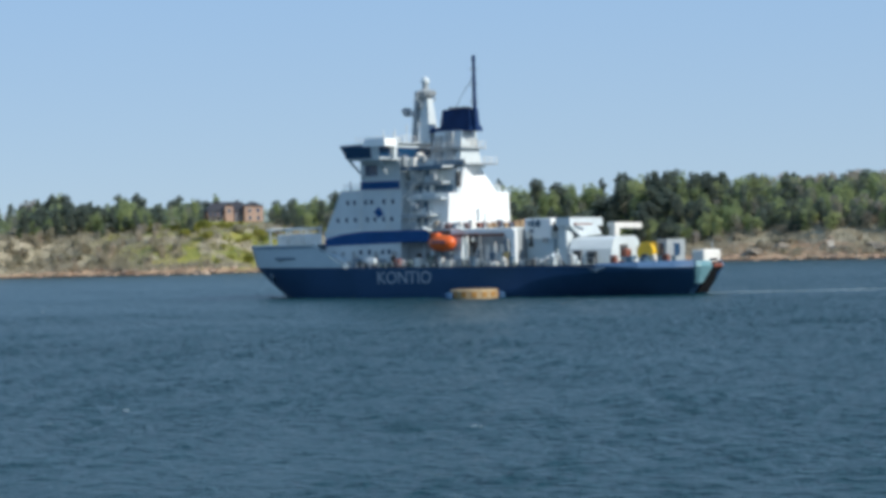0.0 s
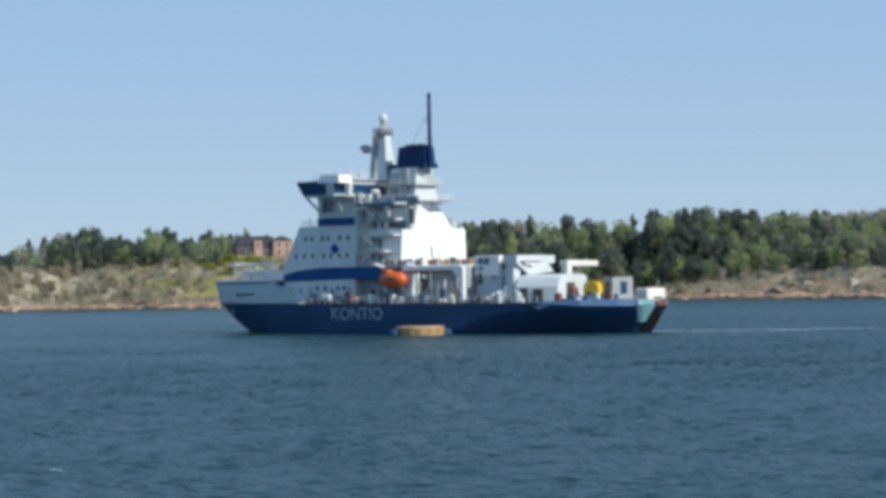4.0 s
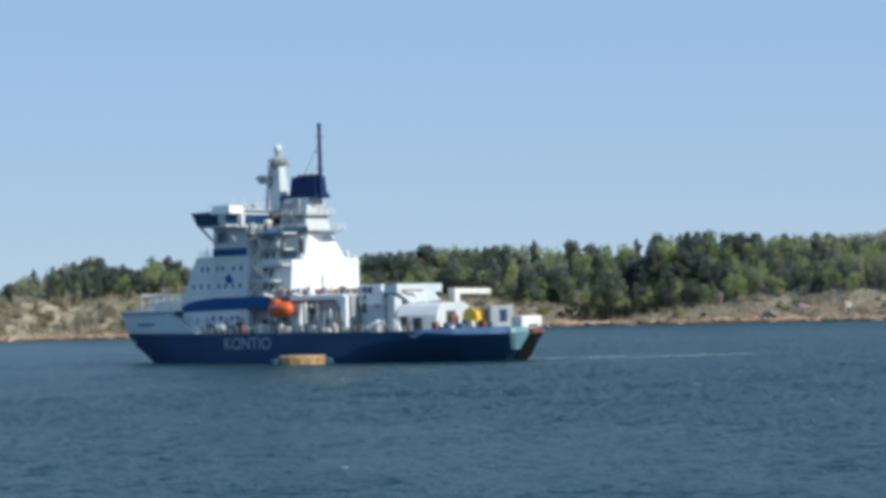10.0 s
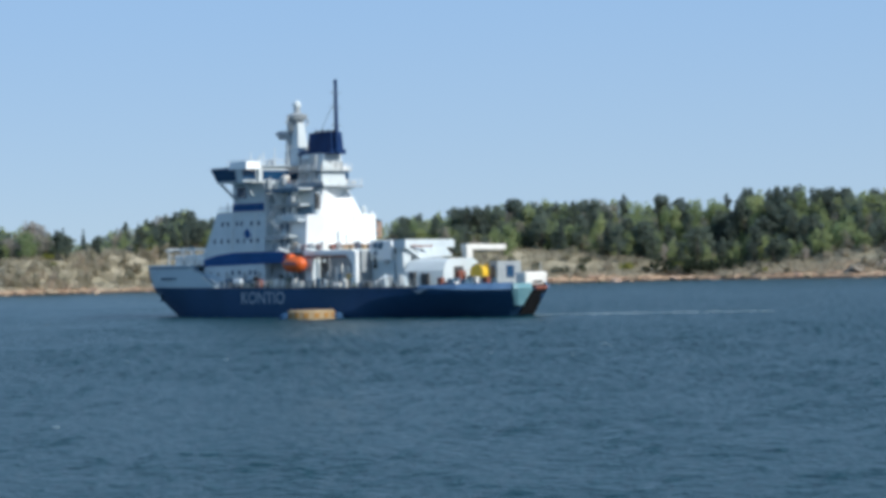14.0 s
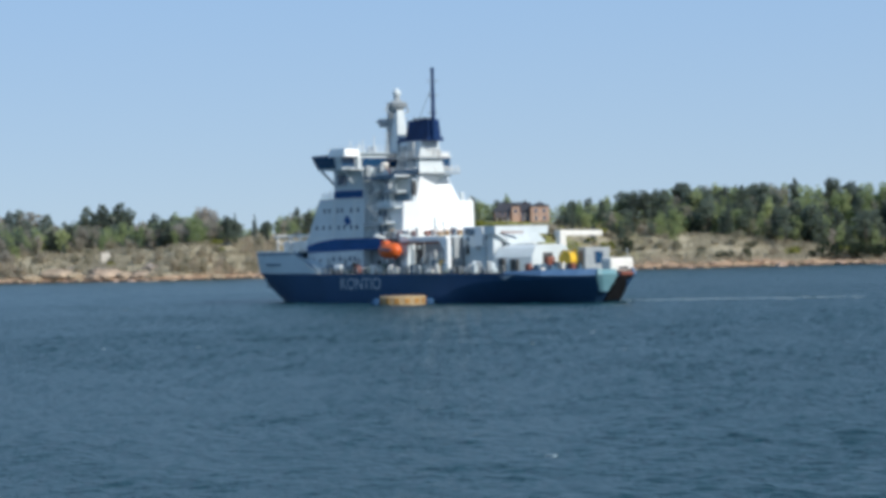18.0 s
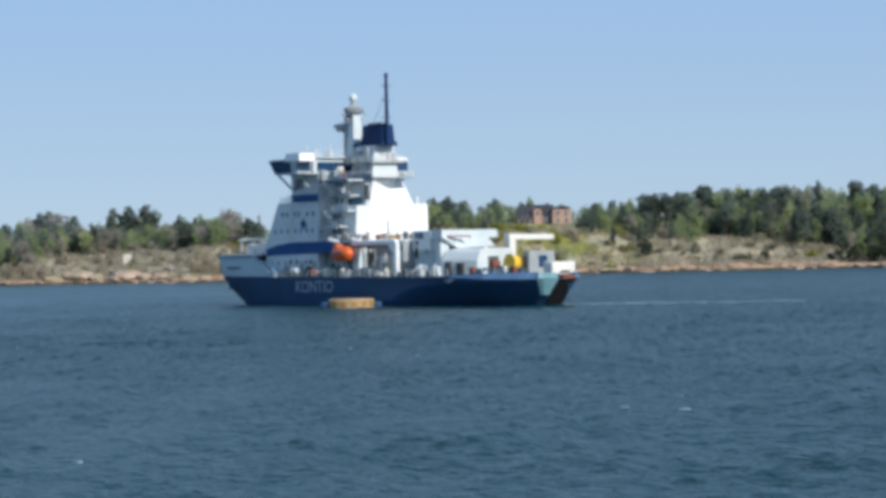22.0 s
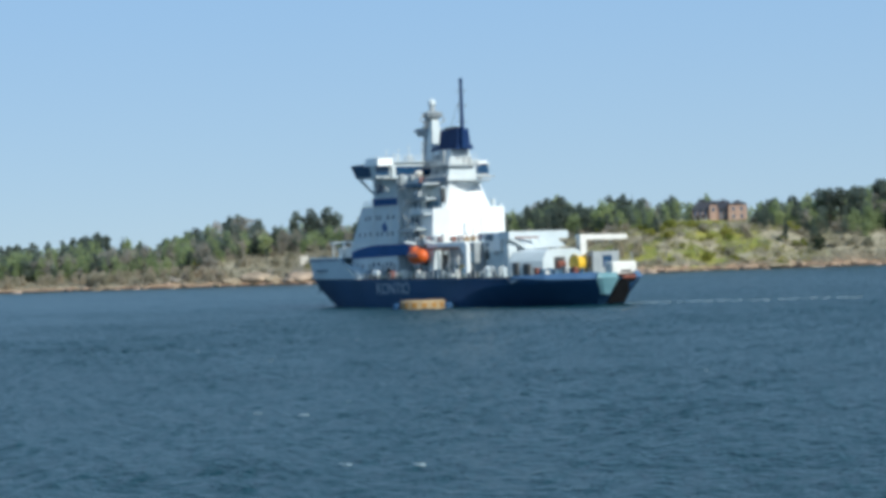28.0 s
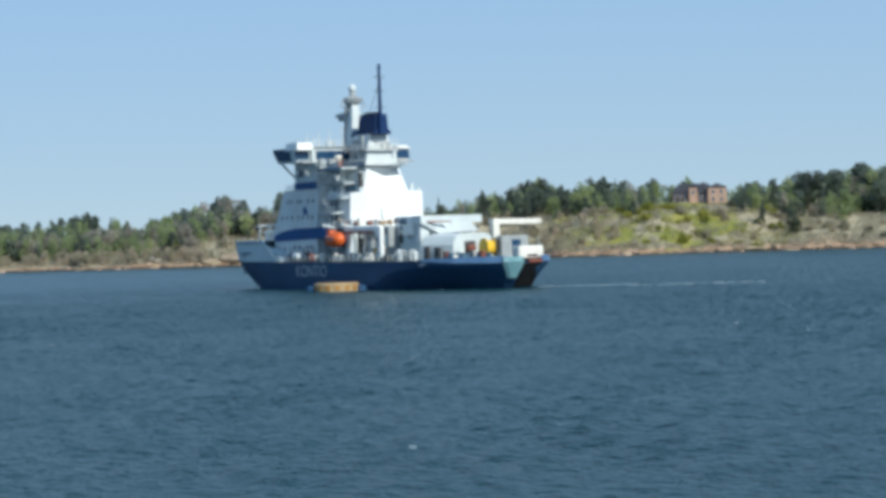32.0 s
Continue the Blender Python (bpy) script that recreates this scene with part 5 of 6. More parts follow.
def trunk_mesh(name, h, r0, limbs, mat, seed):
    """A tapered, slightly bent trunk with limbs (height share, reach, rise)."""
    r = random.Random(seed)
    bm = bmesh.new()
    p = Vector((0, 0, -0.3))
    for k in range(4):
        q = Vector((r.uniform(-0.12, 0.12) * h * 0.1, r.uniform(-0.12, 0.12) * h * 0.1, h * (k + 1) / 4))
        tube(p, q, r0 * (1 - 0.22 * k), r0 * (1 - 0.22 * (k + 1)), 6, bm)
        p = q
    for f, reach, rise in limbs:
        a = r.uniform(0, 2 * math.pi)
        z = h * f
        tube((0, 0, z), (reach * math.cos(a), reach * math.sin(a), z + rise), r0 * 0.4, r0 * 0.12, 5, bm)
    me = bpy.data.meshes.new(name)
    bm.to_mesh(me)
    bm.free()
    me.materials.append(mat)
    return me


def tree_model(kind, seed):
    """One tree of about unit height 10 m, made of trunk and crown; returns its meshes."""
    r = random.Random(seed)
    if kind == "pine":
        blobs = [(r.uniform(-1.3, 1.3), r.uniform(-1.3, 1.3), z, r.uniform(1.2, 2.0), r.uniform(0.7, 1.2)) for z in (3.6, 4.7, 5.6, 6.5, 7.4)] + [(r.uniform(-0.8, 0.8), r.uniform(-0.8, 0.8), 8.3, 1.5, 0.9), (r.uniform(-0.4, 0.4), 0, 9.1, 1.05, 0.8)]
        return trunk_mesh("trunk", 9.4, 0.22, [(0.45, 1.8, 0.6), (0.6, 1.7, 0.5), (0.75, 1.4, 0.5), (0.85, 1.0, 0.5)], M_BARK, seed), leaf_mesh("crown", blobs, 900, 0.33, M_PINE, seed, 0.5)
    if kind == "spruce":
        blobs = [(0, 0, 1.4 + 0.95 * k, 2.0 * (1 - k / 9.6), 0.6) for k in range(9)]
        return trunk_mesh("trunk", 9.8, 0.2, [(0.3, 1.6, -0.2), (0.5, 1.2, -0.1), (0.7, 0.8, 0.0)], M_BARK, seed), leaf_mesh("crown", blobs, 700, 0.30, M_SPRUCE, seed, 0.4)
    if kind == "birch":
        blobs = [(r.uniform(-1.2, 1.2), r.uniform(-1.2, 1.2), z, r.uniform(1.2, 2.0), r.uniform(1.0, 1.5)) for z in (2.2, 3.4, 4.6, 5.8, 6.8, 7.6)] + [(0, 0, 8.7, 1.0, 1.4)]
        return trunk_mesh("trunk", 9.0, 0.17, [(0.3, 1.4, 1.4), (0.45, 1.5, 1.5), (0.6, 1.1, 1.2), (0.7, 0.9, 1.0)], M_PALE_BARK, seed), leaf_mesh("crown", blobs, 950, 0.30, M_BIRCH, seed)
    blobs = [(r.uniform(-1.6, 1.6), r.uniform(-1.6, 1.6), z, r.uniform(1.3, 2.1), r.uniform(1.1, 1.6)) for z in (2.8, 4.0, 5.2, 6.4, 7.4)] + [(0, 0, 8.4, 1.4, 1.2)]
    return trunk_mesh("trunk", 8.6, 0.16, [(0.25, 1.6, 1.8), (0.4, 1.8, 1.8), (0.5, 1.5, 1.8), (0.65, 1.2, 1.5)], M_BARK, seed), leaf_mesh("crown", blobs, 1000, 0.25, M_ALDER, seed, 2.2)


TREE_LABELS = {"pine": "dark green pine with a ragged crown on the wooded shore", "spruce": "dark pointed spruce on the wooded shore",
               "birch": "fresh light green birch on the wooded shore", "alder": "grey-brown budding alder on the wooded shore"}
MODELS = {}
for kind in TREE_LABELS:
    MODELS[kind] = []
    for k in range(3):
        stem, crown = tree_model(kind, 11 * k + len(kind))
        t = thing(kind + "_tree", TREE_LABELS[kind], "tree", "trees on the far shore")
        for nm, me in (("trunk", stem), ("crown", crown)):
            o = new(nm, me)
            o.parent = t
        MODELS[kind].append(t)
USED = set()


def sized(x, y, z, turn, sx, sz):
    return pose(x, y, z, 0, 0, turn) @ Matrix.Diagonal((sx, sx, sz, 1))


def tree_at(kind, x, y, height, r, spread=1.0):
    k = r.randrange(3)
    model = MODELS[kind][k]
    s = height / 10.0
    m = sized(x, y, float(ground_z(x, y)) - 0.15, r.uniform(0, 360), s * spread, s)
    if (kind, k) not in USED:
        USED.add((kind, k))
        model.matrix_basis = m
        return
    q = model.scale
    copy_thing(model, m @ Matrix.Diagonal((1 / q.x, 1 / q.y, 1 / q.z, 1)))


HOUSE_X, HOUSE_Y = -96.0, 985.0


def clear_of_house(x, y):
    if y > HOUSE_Y + 9:
        return True
    off, gap = x - HOUSE_X, HOUSE_Y - y
    return not (-13 + gap * 0.08 < off < 14 + gap * 0.26 and gap < 190)


def kind_for(x, y, r):
    n = math.sin(x * 0.055 + 1.0) + math.sin(x * 0.021 + y * 0.03)
    if x < -290:
        w = (0.44, 0.06, 0.42, 0.08)
    elif x < -180:
        w = (0.40, 0.05, 0.17, 0.38)
    elif x < -60:
        w = (0.50, 0.05, 0.38, 0.07)
    else:
        w = (0.40, 0.07, 0.47, 0.06)
    if x > 128:
        w = (0.25, 0.05, 0.2, 0.5)
    if n > 0.9 and x < -160:
        w = (0.25, 0.03, 0.17, 0.55)
    return r.choices(("pine", "spruce", "birch", "alder"), w)[0]


# kind, x, y, height of the top, spread
LANDMARK_TREES = [(kd, x, 964.0, top + 3.1, 1.5 if kd == "alder" else 0.85) for kd, x, top in (
    ("alder", -293.4, 25.5), ("pine", -285.2, 23.7), ("pine", -298.1, 21.2), ("pine", -277.9, 20.5), ("pine", -268.4, 26.3), ("pine", -261.8, 26.9), ("pine", -254.2, 27.6),
    ("pine", -250.3, 25.3), ("pine", -239.7, 22.9), ("birch", -230.9, 23.1), ("alder", -219.6, 25.5), ("alder", -216.0, 23.8), ("spruce", -206.2, 22.6), ("spruce", -198.2, 21.9))]
LANDMARK_TREES += [("birch", -133.0, 950.0, 28.4, 1.35), ("birch", -130.2, 946.0, 25.0, 1.3), ("birch", -108.8, 970.0, 28.0, 0.95), ("birch", -102.8, 996.0, 30.4, 0.6),
                   ("spruce", -91.4, 950.0, 16.4, 1.1), ("spruce", -50.0, 950.0, 20.0, 1.0), ("pine", -155.0, 958.0, 27.4, 1.3), ("pine", -149.5, 960.0, 27.0, 1.2),
                   ("pine", -166.0, 960.0, 25.4, 1.2), ("pine", -171.5, 960.0, 24.2, 1.2), ("pine", -122.0, 965.0, 26.2, 1.2), ("birch", -64.0, 955.0, 22.0, 1.2)]

# the rounded stand of pines on the top of the hill
LANDMARK_TREES += [("birch" if k % 5 == 2 else "pine", 57.0 + 3.4 * k, 1002.0 + 9 * math.sin(k * 2.3), 35.3 - 0.0085 * (3.4 * k - 19) ** 2, 0.72) for k in range(12)]


def glade(x, y):
    """Open patches on the wooded slope."""
    patchy = noise.noise(Vector((x * 0.045, y * 0.05, 3.3)))
    return -60 < x < 66 and y < 968 and (patchy > 0.08 or (((x - 10) / 30) ** 2 + ((y - 957) / 15) ** 2 < 1 and patchy > -0.22))


def build_trees():
    r = random.Random(3)
    for kd, x, y, top, spread in LANDMARK_TREES:
        tree_at(kd, x, y, top - float(ground_z(x, y)) + 0.4, r, spread)
    # skyline row
    x = -470.0
    while x < 175:
        y = 985 + r.uniform(-25, 45)
        cam_mid = float(np.interp(x, (-430, -200, -60, 160), (160, 130, 80, 20)))
        xs = cam_mid + (x - cam_mid) * 1000 / y
        top = EYE + (float(skyline(xs)) - EYE) * y / 1000 - abs(r.gauss(0, 0.9)) + 1.1 - (4.4 if -318 < x < -190 else 0.0)
        gz = float(ground_z(x, y))
        if clear_of_house(x, y):
            kd = kind_for(x, y, r)
            if x > 122 and r.random() < 0.6:
                kd = "alder"
            elif 60 < x < 95:
                kd = "pine"
            elif kd in ("birch", "alder") and r.random() < 0.5:
                kd = "pine"
            tree_at(kd, x, y, max(5.0, min(15.5, top - gz)), r, r.choice((0.6, 0.75, 0.9, 1.1)) * r.uniform(0.9, 1.1))
        x += r.uniform(1.5, 2.9) if x > -40 else r.uniform(2.0, 4.2)
    # wooded slope in front
    placed = 0
    while placed < 360:
        x = r.uniform(-430, 165)
        lo = 21 if x < -270 else (38 if x < -60 else (27 if x < 60 else 32))
        d = lo + abs(r.gauss(0, 20))
        y = float(shore_y(x)) + d
        if y > 978 or not clear_of_house(x, y) or glade(x, y) or (abs(x + 235) < 6 and y < 915):
            continue
        if -60 < x < -5 and r.random() < 0.35:
            continue
        gz = float(ground_z(x, y))
        sky = EYE + (float(skyline(80 + (x - 80) * 1000 / y)) - EYE) * y / 1000
        h = min(r.choice((r.uniform(4.0, 7.0), r.uniform(6.5, 12.0))), sky - gz - 0.5)
        if h < 3.5:
            continue
        tree_at(kind_for(x, y, r), x, y, h, r, r.choice((0.6, 0.8, 1.0, 1.25)) * r.uniform(0.9, 1.1))
        placed += 1


build_trees()


def build_woods():
    """The closed wood behind the single trees."""
    r = random.Random(17)
    for name, mat, share in (("dark_woods", M_PINE, 0.40), ("light_woods", M_BIRCH, 0.50), ("bare_woods", M_ALDER, 0.10)):
        blobs = []
        for k in range(int(2400 * share)):
            x = r.uniform(-480, 190) if k % 4 else r.uniform(-30, 170)
            lo = 15 if x < -270 else (46 if x < -60 else 33)
            y = float(shore_y(x)) + lo + r.uniform(0, 1) ** 0.8 * 95
            if not clear_of_house(x, y) or y > 1040 or glade(x, y):
                continue
            gz = float(ground_z(x, y))
            sky = EYE + (float(skyline(80 + (x - 80) * 1000 / y)) - EYE) * y / 1000
            h = min(r.uniform(5, 10), sky - gz - (1.6 if x > -40 else 3.0))
            if h < 2.5:
                continue
            for f in (0.15, 0.4, 0.65, 0.88):
                blobs.append((x + r.uniform(-1, 1), y + r.uniform(-1, 1), gz + h * f, h * 0.22 * (1.25 - 0.5 * f), h * 0.2))
        me = leaf_mesh(name, blobs, len(blobs) * 52, 0.42, mat, 7)
        tagged(new(name, me), "dense mixed spring wood behind the shore trees", "woods", kind="stuff")


build_woods()


def build_scrub():
    r = random.Random(29)
    kinds = (("scrub_bush", M_SCRUB, "grey leafless scrub bush on the rocky slope", 0.30, 2.0),
             ("juniper_bush", M_SHRUB, "dark green juniper bush on the rocky slope", 0.26, 0.8),
             ("leafy_bush", M_GORSE, "yellow-green spring bush on the grassy slope", 0.26, 1.0))
    models = []
    for nm, mat, lab, size, flat in kinds:
        row = []
        for k in range(2):
            blobs = [(r.uniform(-0.9, 0.9), r.uniform(-0.9, 0.9), r.uniform(0.5, 1.2), r.uniform(0.7, 1.2), r.uniform(0.5, 0.9)) for _ in range(4)]
            me = leaf_mesh(nm, blobs, 170, size, mat, 31 + k, flat)
            row.append(me)
        models.append((nm, row, lab))
    thicket = [leaf_mesh("thicket_bush", [(r.uniform(-0.7, 0.7), r.uniform(-0.7, 0.7), z, 0.8, 0.7) for z in (0.5, 1.0, 1.5, 2.0)], 190, 0.26, M_TWIG, 61 + k, 2.6) for k in range(2)]
    n = 0
    while n < 340:
        x = r.uniform(-440, 165)
        d = r.uniform(6, 58)
        y = float(shore_y(x)) + d
        meadow = abs(x + 93) < 44 and (y > 924 or x > -100)
        w = (0.34, 0.10, 0.56) if meadow else ((0.97, 0.0, 0.03) if x < -60 else (0.84, 0.12, 0.04))
        nm, row, lab = models[r.choices((0, 1, 2), w)[0]]
        s = r.uniform(0.9, 2.0) * (0.7 if d < 12 else 1.0)
        if y > 968 or (abs(x + 235) < 5 and y < 905):
            continue
        ob = new(nm, row[r.randrange(2)])
        ob.matrix_world = sized(x, y, float(ground_z(x, y)) - 0.1, r.uniform(0, 360), s, s * r.uniform(0.8, 1.2))
        tagged(ob, lab, "bush", "bushes on the shore slope")
        n += 1
    for k in range(9):
        x, y = 46 + r.gauss(0, 7), 948 + r.gauss(0, 4)
        s = r.uniform(1.6, 2.9)
        ob = new("juniper_bush", models[1][1][k % 2])
        ob.matrix_world = sized(x, y, float(ground_z(x, y)) - 0.1, r.uniform(0, 360), s, s * 1.2)
        tagged(ob, "large dark green juniper bush in the rocky cove", "bush", "bushes on the shore slope")
    for k in range(70):  # yellow-green thicket on the meadow
        x = r.uniform(-134, -46)
        y = (942 if x < -100 else 932) + r.uniform(-18, 30)
        if (not clear_of_house(x, y) and y > 958) or noise.noise(Vector((x * 0.06, y * 0.09, 1.7))) < -0.05:
            continue
        s = r.uniform(0.7, 1.5)
        ob = new("leafy_bush", models[2][1][k % 2])
        ob.matrix_world = sized(x, y, float(ground_z(x, y)) - 0.1, r.uniform(0, 360), s, s * r.uniform(0.6, 1.1))
        tagged(ob, models[2][2], "bush", "bushes on the shore slope")
    for k in range(260):  # close thicket of bare bushes on the western bank
        x = r.uniform(-440, -108)
        y = float(shore_y(x)) + r.uniform(5, 17 if x < -255 else 38)
        if abs(x + 228) < 26 and y < 905:
            continue
        s = r.uniform(0.9, 1.7)
        ob = new("thicket_bush", thicket[k % 2])
        ob.matrix_world = sized(x, y, float(ground_z(x, y)) - 0.1, r.uniform(0, 360), s * 0.85, s * r.uniform(1.0, 1.5))
        tagged(ob, "bare red-brown thicket bush on the bank", "bush", "bushes on the shore slope")
    # fine undergrowth
    blobs, blobs2 = [], []
    for k in range(6500):
        x = r.uniform(-470, 175)
        y = float(shore_y(x)) + r.uniform(4, 66)
        meadow = abs(x + 93) < 46 and (y > 924 or x > -100)
        (blobs2 if meadow and noise.noise(Vector((x * 0.06, y * 0.09, 1.7))) > -0.05 and r.random() < 0.55 else blobs).append((x, y, float(ground_z(x, y)) + 0.4, r.uniform(0.9, 2.4), r.uniform(0.5, 1.3)))
    tagged(new("undergrowth", leaf_mesh("undergrowth", blobs, len(blobs) * 26, 0.36, M_SCRUB, 8, 1.6)), "grey-brown leafless undergrowth on the slope", "undergrowth", kind="stuff")
    tagged(new("meadow_growth", leaf_mesh("meadow_growth", blobs2, len(blobs2) * 22, 0.32, M_GORSE, 9, 1.2)), "yellow-green spring growth on the meadow", "undergrowth", kind="stuff")


build_scrub()


def build_rocks():
    r = random.Random(41)
    meshes, pale = [], []
    for k in range(6):
        bm = bmesh.new()
        bmesh.ops.create_icosphere(bm, subdivisions=2, radius=1.0)
        off = Vector((r.uniform(0, 50), r.uniform(0, 50), 0))
        for v in bm.verts:
            v.co *= 1 + 0.75 * noise.noise(v.co * 1.3 + off) + 0.30 * noise.noise(v.co * 3.1 + off)
            v.co.z *= 0.6
        me = bpy.data.meshes.new("boulder")
        bm.to_mesh(me)
        bm.free()
        me.materials.append(M_GRANITE)
        meshes.append(me)
        other = me.copy()
        other.materials[0] = M_PALE_ROCK
        pale.append(other)
    domes = []
    for k in range(3):  # broad smooth granite backs
        bm = bmesh.new()
        bmesh.ops.create_icosphere(bm, subdivisions=3, radius=1.0)
        off = Vector((r.uniform(0, 50), r.uniform(0, 50), 0))
        for v in bm.verts:
            v.co *= 1 + 0.42 * noise.noise(v.co * 1.1 + off) + 0.10 * noise.noise(v.co * 3.4 + off)
            v.co.z *= 0.62
        me = bpy.data.meshes.new("rock_outcrop")
        bm.to_mesh(me)
        bm.free()
        me.materials.append(M_DOME)
        domes.append(me)
    for x, d, sx, sz in ((-246.0, 9, 7.4, 4.4), (-254.5, 7, 4.4, 2.4), (-238.0, 8, 4.4, 3.0), (-226.0, 8, 6.2, 4.6), (-217.0, 7, 4.6, 2.8), (-209.5, 8, 5.0, 2.8), (124.0, 22, 1.8, 3.0), (125.5, 26, 1.6, 2.4)):
        y = float(shore_y(x)) + d
        ob = new("rock_outcrop", domes[r.randrange(3)])
        ob.matrix_world = sized(x, y, float(ground_z(x, y)) - 0.4, r.uniform(-30, 30), sx, sz)
        tagged(ob, "bright tan granite outcrop at the water's edge", "rock", "outcrops along the shoreline")
    for dx, d, sx, sz in ((0.0, 2.5, 3.4, 1.6), (3.6, 3.0, 2.6, 1.3)):  # low pink rock
        x = -58.0 + dx
        y = float(shore_y(x)) + d
        ob = new("flat_rock", domes[1])
        ob.matrix_world = sized(x, y, float(ground_z(x, y)) - 0.1, 12 * dx, sx, sz)
        tagged(ob, "low pinkish granite rock at the water's edge", "rock", "outcrops along the shoreline")
    for k in range(26):
        x = r.choice((r.uniform(-291, -261), r.uniform(-246, -209), r.uniform(96, 165)))
        y = float(shore_y(x)) + r.uniform(7, 20)
        s = r.uniform(1.6, 3.4)
        ob = new("rock_outcrop", pale[r.randrange(6)])
        ob.matrix_world = sized(x, y, float(ground_z(x, y)) + 0.1, r.uniform(0, 360), s * r.uniform(1.0, 1.5), s)
        tagged(ob, "pale grey weathered granite outcrop in the scrub", "rock", "outcrops along the shoreline")
    for k in range(200):
        x = -440 + 610 * (k + r.uniform(0, 1)) / 200
        d = r.choice((r.uniform(-1.5, 3), r.uniform(0, 6)))
        y = float(shore_y(x)) + d
        if x < -255 and r.random() < 0.5:
            continue
        s = r.uniform(0.4, 1.2) * (1.7 if r.random() < 0.15 else 1.0)
        ob = new("boulder", meshes[r.randrange(6)])
        ob.matrix_world = sized(x, y, float(ground_z(x, y)) + 0.1 * s, r.uniform(0, 360), s * r.uniform(1.0, 1.8), s)
        tagged(ob, "tan granite boulder at the water's edge", "boulder", "boulders along the shoreline")


build_rocks()

# ---- houses on the shore ----
M_BRICK = paint("salmon_brick_wall", (0.37, 0.23, 0.175), (0.49, 0.34, 0.27), 0.8, 0.5, 5.0, 0.3)
# main wall's brick, darkened to the tone it has in shade
M_SHADE_BRICK = paint("shade_toned_brick_wall", (0.12, 0.065, 0.05), (0.22, 0.12, 0.09), 0.8, 0.5, 5.0, 0.3)
M_ROOF = paint("dark_slate_roof", (0.022, 0.025, 0.034), (0.05, 0.05, 0.06), 0.7, 0.6, 4.0)
M_TRIM = paint("pale_window_trim", (0.55, 0.50, 0.44), (0.68, 0.63, 0.56), 0.6, 0.6, 4.0)
M_BARN = paint("falu_red_boards", (0.24, 0.06, 0.035), (0.34, 0.10, 0.06), 0.8, 0.5, 4.0)


def gable_roof(x0, x1, y0, y1, z0, rise, over, along_x, hip=0.0):
    bm = bmesh.new()
    x0, x1, y0, y1 = x0 - over, x1 + over, y0 - over, y1 + over
    if along_x:
        m = (y0 + y1) / 2
        ridge = [(x0 + hip, m, z0 + rise), (x1 - hip, m, z0 + rise)]
        base = [(x0, y0, z0), (x1, y0, z0), (x1, y1, z0), (x0, y1, z0)]
        f = [(0, 1, 5, 4), (2, 3, 4, 5), (1, 2, 5), (3, 0, 4), (3, 2, 1, 0)]
    else:
        m = (x0 + x1) / 2
        ridge = [(m, y0 + hip, z0 + rise), (m, y1 - hip, z0 + rise)]
        base = [(x0, y0, z0), (x1, y0, z0), (x1, y1, z0), (x0, y1, z0)]
        f = [(1, 2, 5, 4), (3, 0, 4, 5), (0, 1, 4), (2, 3, 5), (3, 2, 1, 0)]
    vs = [bm.verts.new(p) for p in base + ridge]
    for q in f:
        bm.faces.new([vs[i] for i in q])
    bmesh.ops.recalc_face_normals(bm, faces=bm.faces)
    return bm


def house_window(parent, x, y, z, w=1.0, h=1.5):
    fr = part("window", box(x - w / 2 - 0.12, x + w / 2 + 0.12, y - 0.08, y + 0.05, z - h / 2 - 0.12, z + h / 2 + 0.12), M_TRIM, parent)
    part("pane", box(x - w / 2, x + w / 2, y - 0.12, y - 0.06, z - h / 2, z + h / 2), M_GLASS, fr)


hz = float(ground_z(HOUSE_X, HOUSE_Y - 5))
house = thing("brick_house", "two-storey salmon brick house with dark hipped roof above the meadow", "house", at=pose(HOUSE_X, HOUSE_Y, hz - 0.3, 0, 0, 14))
part("main_wall", box(-9.6, 7.0, -4.5, 4.5, 0, 4.3), M_SHADE_BRICK, house, "brick main wall, browned darker for its shade")
part("main_roof", gable_roof(-9.6, 7.0, -4.5, 4.5, 4.3, 3.7, 0.6, True, 3.0), M_ROOF, house, "dark slate hipped roof")
part("gable_wing", box(4.6, 11.8, -6.8, 4.2, 0, 6.2), M_BRICK, house)
part("gable_roof", gable_roof(4.6, 11.8, -6.8, 4.2, 6.2, 1.7, 0.4, False, 1.5), M_ROOF, house, "dark slate roof of the wing")
part("stair_bay", box(-2.8, 0.2, -6.0, -4.4, 0, 6.4), M_BRICK, house, "salmon brick stair bay")
part("bay_roof", gable_roof(-2.8, 0.2, -6.0, -4.4, 6.4, 0.9, 0.3, False), M_ROOF, house)
part("chimney", box(-5.4, -4.4, -0.5, 0.5, 7.0, 8.7, 0.05), M_ROOF, house)
part("chimney", box(2.2, 3.2, -0.5, 0.5, 7.0, 8.6, 0.05), M_ROOF, house)
part("porch", box(-8.8, -4.0, -6.4, -4.4, 2.3, 2.6), M_ROOF, house, "dark porch roof")
for x in (-8.6, -6.4, -4.2):
    part("porch_post", box(x - 0.12, x + 0.12, -6.3, -6.06, 0, 2.3), M_TRIM, house)
for x in (-8.4, -6.4, -4.4, 1.6, 3.4):
    for z in (1.4, 3.3):
        house_window(house, x, -4.52, z)
for x in (6.6, 9.8):
    for z in (1.5, 4.4):
        house_window(house, x, -6.82, z)
house_window(house, -1.3, -6.02, 4.4)

bx, by = -214.8, 934.0
barn = thing("red_cottage", "small red-painted wooden cottage among the trees", "cottage", at=pose(bx, by, float(ground_z(bx, by)) - 0.2, 0, 0, 10))
part("cottage_wall", box(-3.5, 3.5, -2.5, 2.5, 0, 3.2), M_BARN, barn)
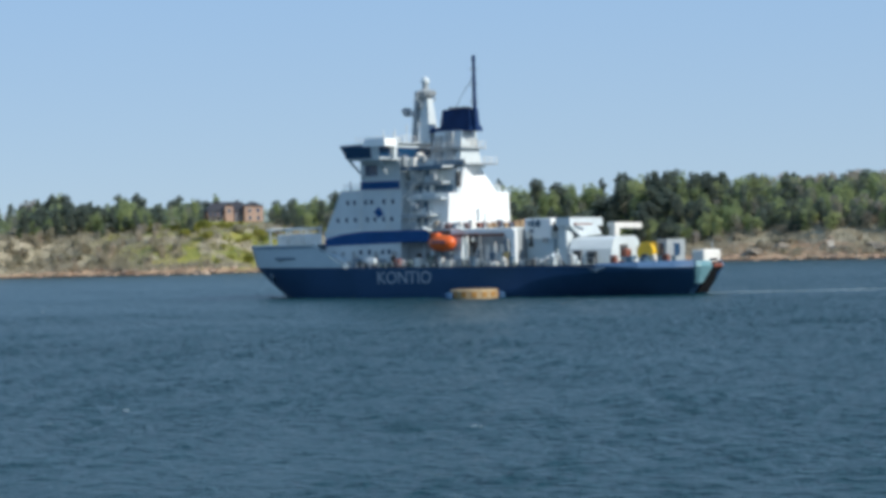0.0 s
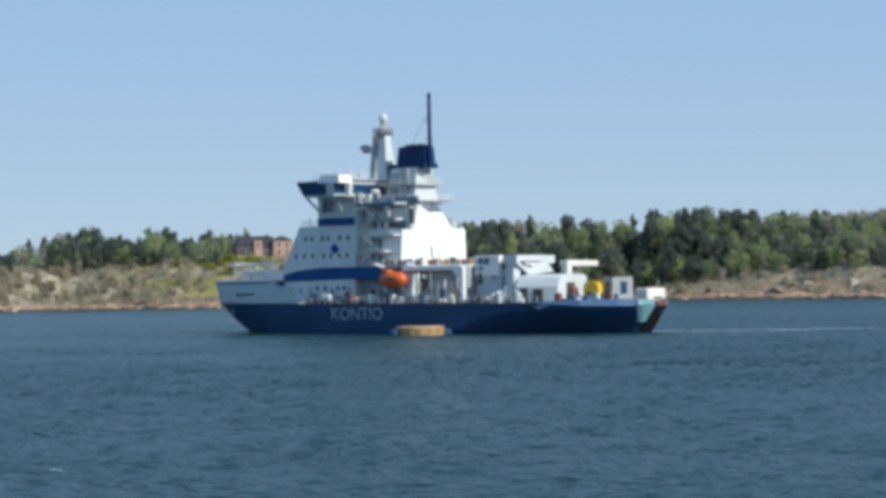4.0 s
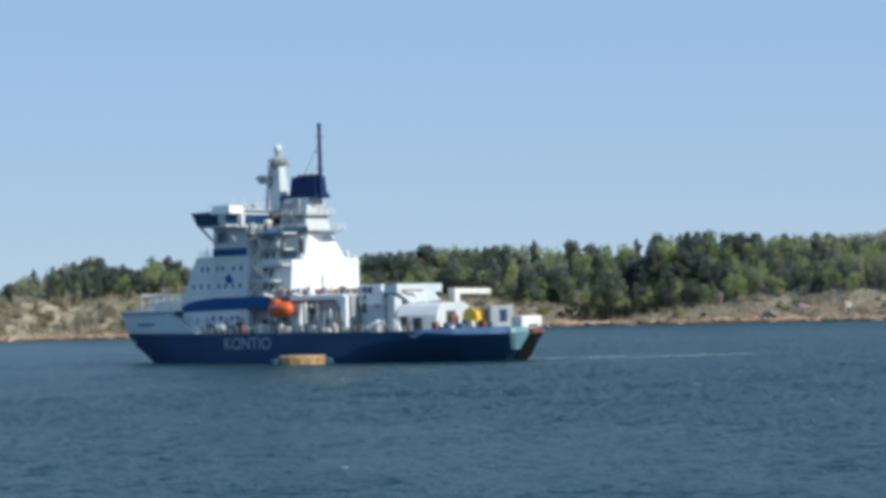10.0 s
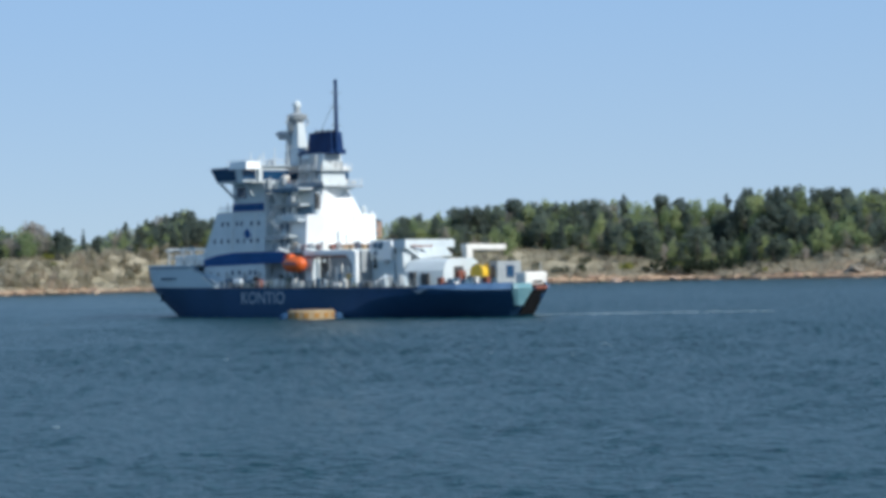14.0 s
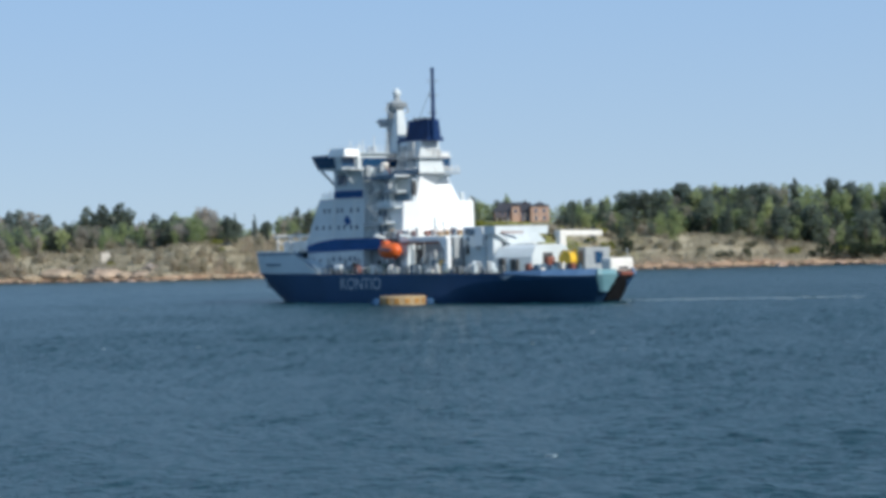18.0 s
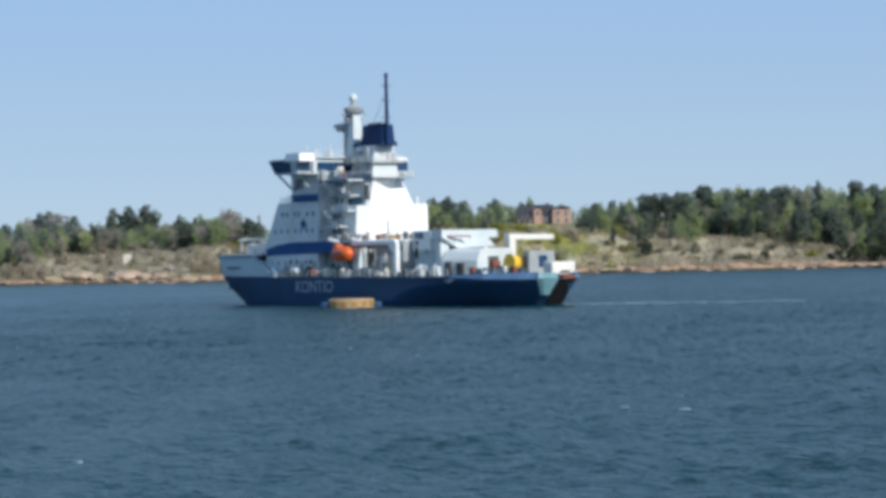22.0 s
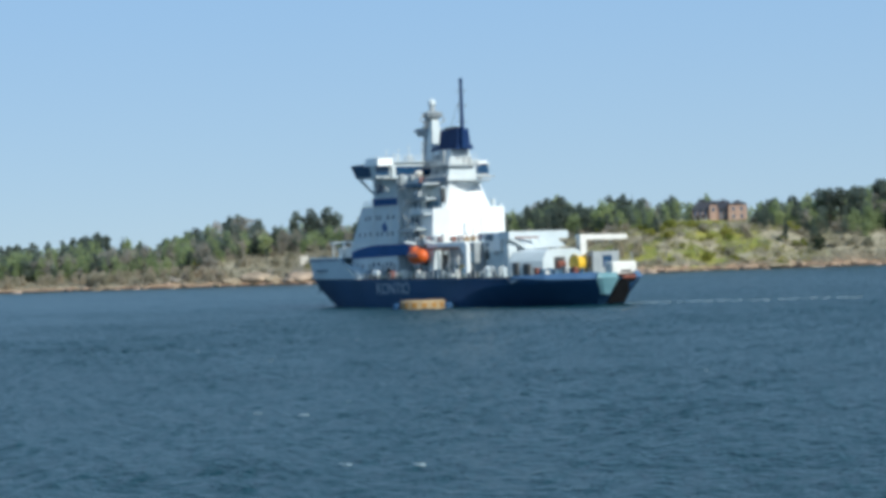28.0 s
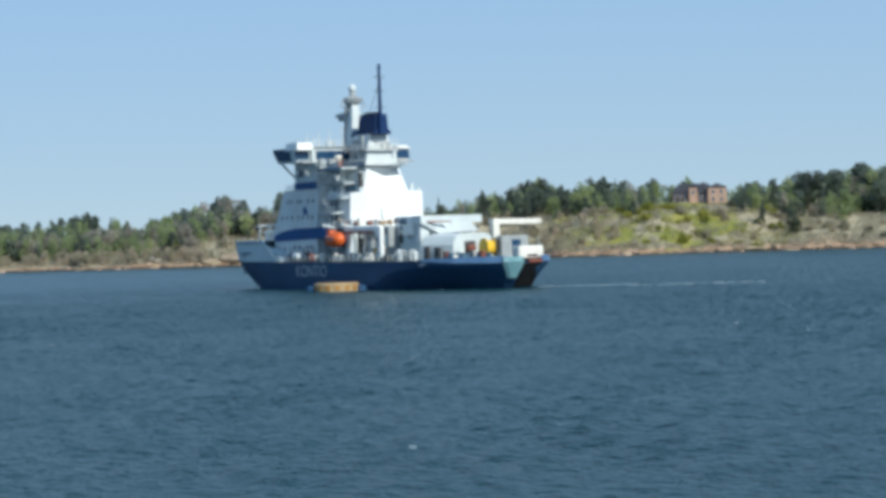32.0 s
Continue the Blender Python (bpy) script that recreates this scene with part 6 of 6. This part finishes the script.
part("cottage_roof", gable_roof(-3.5, 3.5, -2.5, 2.5, 3.2, 2.0, 0.4, True), M_ROOF, barn, "dark cottage roof")
house_window(barn, -1.6, -2.52, 1.7, 0.9, 1.1)
house_window(barn, 1.6, -2.52, 1.7, 0.9, 1.1)


def daymark(x, y, w, h, leg, label, turn):
    """A slatted board on two posts."""
    t = thing("daymark", label, "daymark", at=pose(x, y, float(ground_z(x, y)) - 0.4, 0, 0, turn))
    for k in (-1, 1):
        part("post", box(k * w * 0.36 - 0.09, k * w * 0.36 + 0.09, 0.0, 0.18, 0, leg + h + 0.4, 0.02), M_TRIM, t)
    n = max(4, round(h / 0.42))
    for k in range(n):
        part("slat", box(-w / 2, w / 2, -0.06, -0.005, leg + 0.4 + h * k / n, leg + 0.4 + h * (k + 0.92) / n, 0.01), M_BOARD, t)


M_BOARD = paint("weathered_cream_boards", (0.55, 0.50, 0.43), (0.74, 0.70, 0.62), 0.7, 0.6, 4.0, vary=0.08)
daymark(-233.0, 889.0, 3.0, 3.6, 0.3, "tall cream slatted daymark board above the rocks", 15)
daymark(124.2, 898.0, 2.2, 2.2, 0.8, "small pale square board on posts on the rocks", 0)
daymark(-354.0, 889.0, 1.8, 1.6, 0.4, "small pale board near the waterline", 20)


# ---- foam and slicks on the water ----
def foam_patches(name, spots, label, seed, rise):
    """Thin irregular foam pieces lying on the water: (x, y, length, width)."""
    r = random.Random(seed)
    bm = bmesh.new()
    for x, y, ln, wd in spots:
        n = 10
        top, low = [], []
        for k in range(n):
            a = 2 * math.pi * k / n
            q = r.uniform(0.55, 1.1)
            top.append(bm.verts.new((x + ln * q * math.cos(a), y + wd * q * math.sin(a), rise + 0.05 * r.random())))
            low.append(bm.verts.new((x + ln * 1.1 * q * math.cos(a), y + wd * 1.1 * q * math.sin(a), -0.15)))
        bm.faces.new(top)
        for k in range(n):
            bm.faces.new((low[k], low[(k + 1) % n], top[(k + 1) % n], top[k]))
    bmesh.ops.recalc_face_normals(bm, faces=bm.faces)
    ob = link_bm(name, bm, M_FOAM)
    return tagged(ob, label, "foam", kind="stuff")


r5 = random.Random(77)
spots = []
for k in range(230):
    f = r5.random() ** 2.1
    spots.append((33.0 + 40 * f + r5.uniform(-1, 1), 410.5 - 3.5 * f + r5.gauss(0, 1.0 + 3.0 * f), r5.uniform(0.2, 0.8), r5.uniform(0.05, 0.14)))
foam_patches("propeller_wash", spots, "white propeller wash trailing from the stern", 5, 0.12)
spots = [(r5.uniform(-330, 330), 105 + 330 * r5.random() ** 1.2, r5.uniform(0.10, 0.42), r5.uniform(0.08, 0.28)) for k in range(140)]
whitecaps = foam_patches("whitecaps", spots, "scattered small whitecaps on the choppy water", 6, 0.07)


# ---- what moves ----
def motions():
    track = ((0, -0.31, 433.57, 141.69), (8, -1.69, 433.61, 140.82), (16, -3.06, 433.67, 140.54), (24, -4.43, 433.73, 140.83), (32, -5.81, 433.77, 141.70))
    walk(ship, [(t, pose(x, y, 0, 0, 0, a)) for t, x, y, a in track])
    walk(buoy, [(t, pose(x, y, 0, 0, 0, a) @ pose(-12.9, 17.3, 0)) for t, x, y, a in track])
    walk(whitecaps, [(0, pose(14, 7, 0)), (16, pose(0, 0, 0)), (32, pose(-14, -7, 0))])
    walk(water, [(0, pose(14, 7, 0)), (16, pose(0, 0, 0)), (32, pose(-14, -7, 0))])


motions()
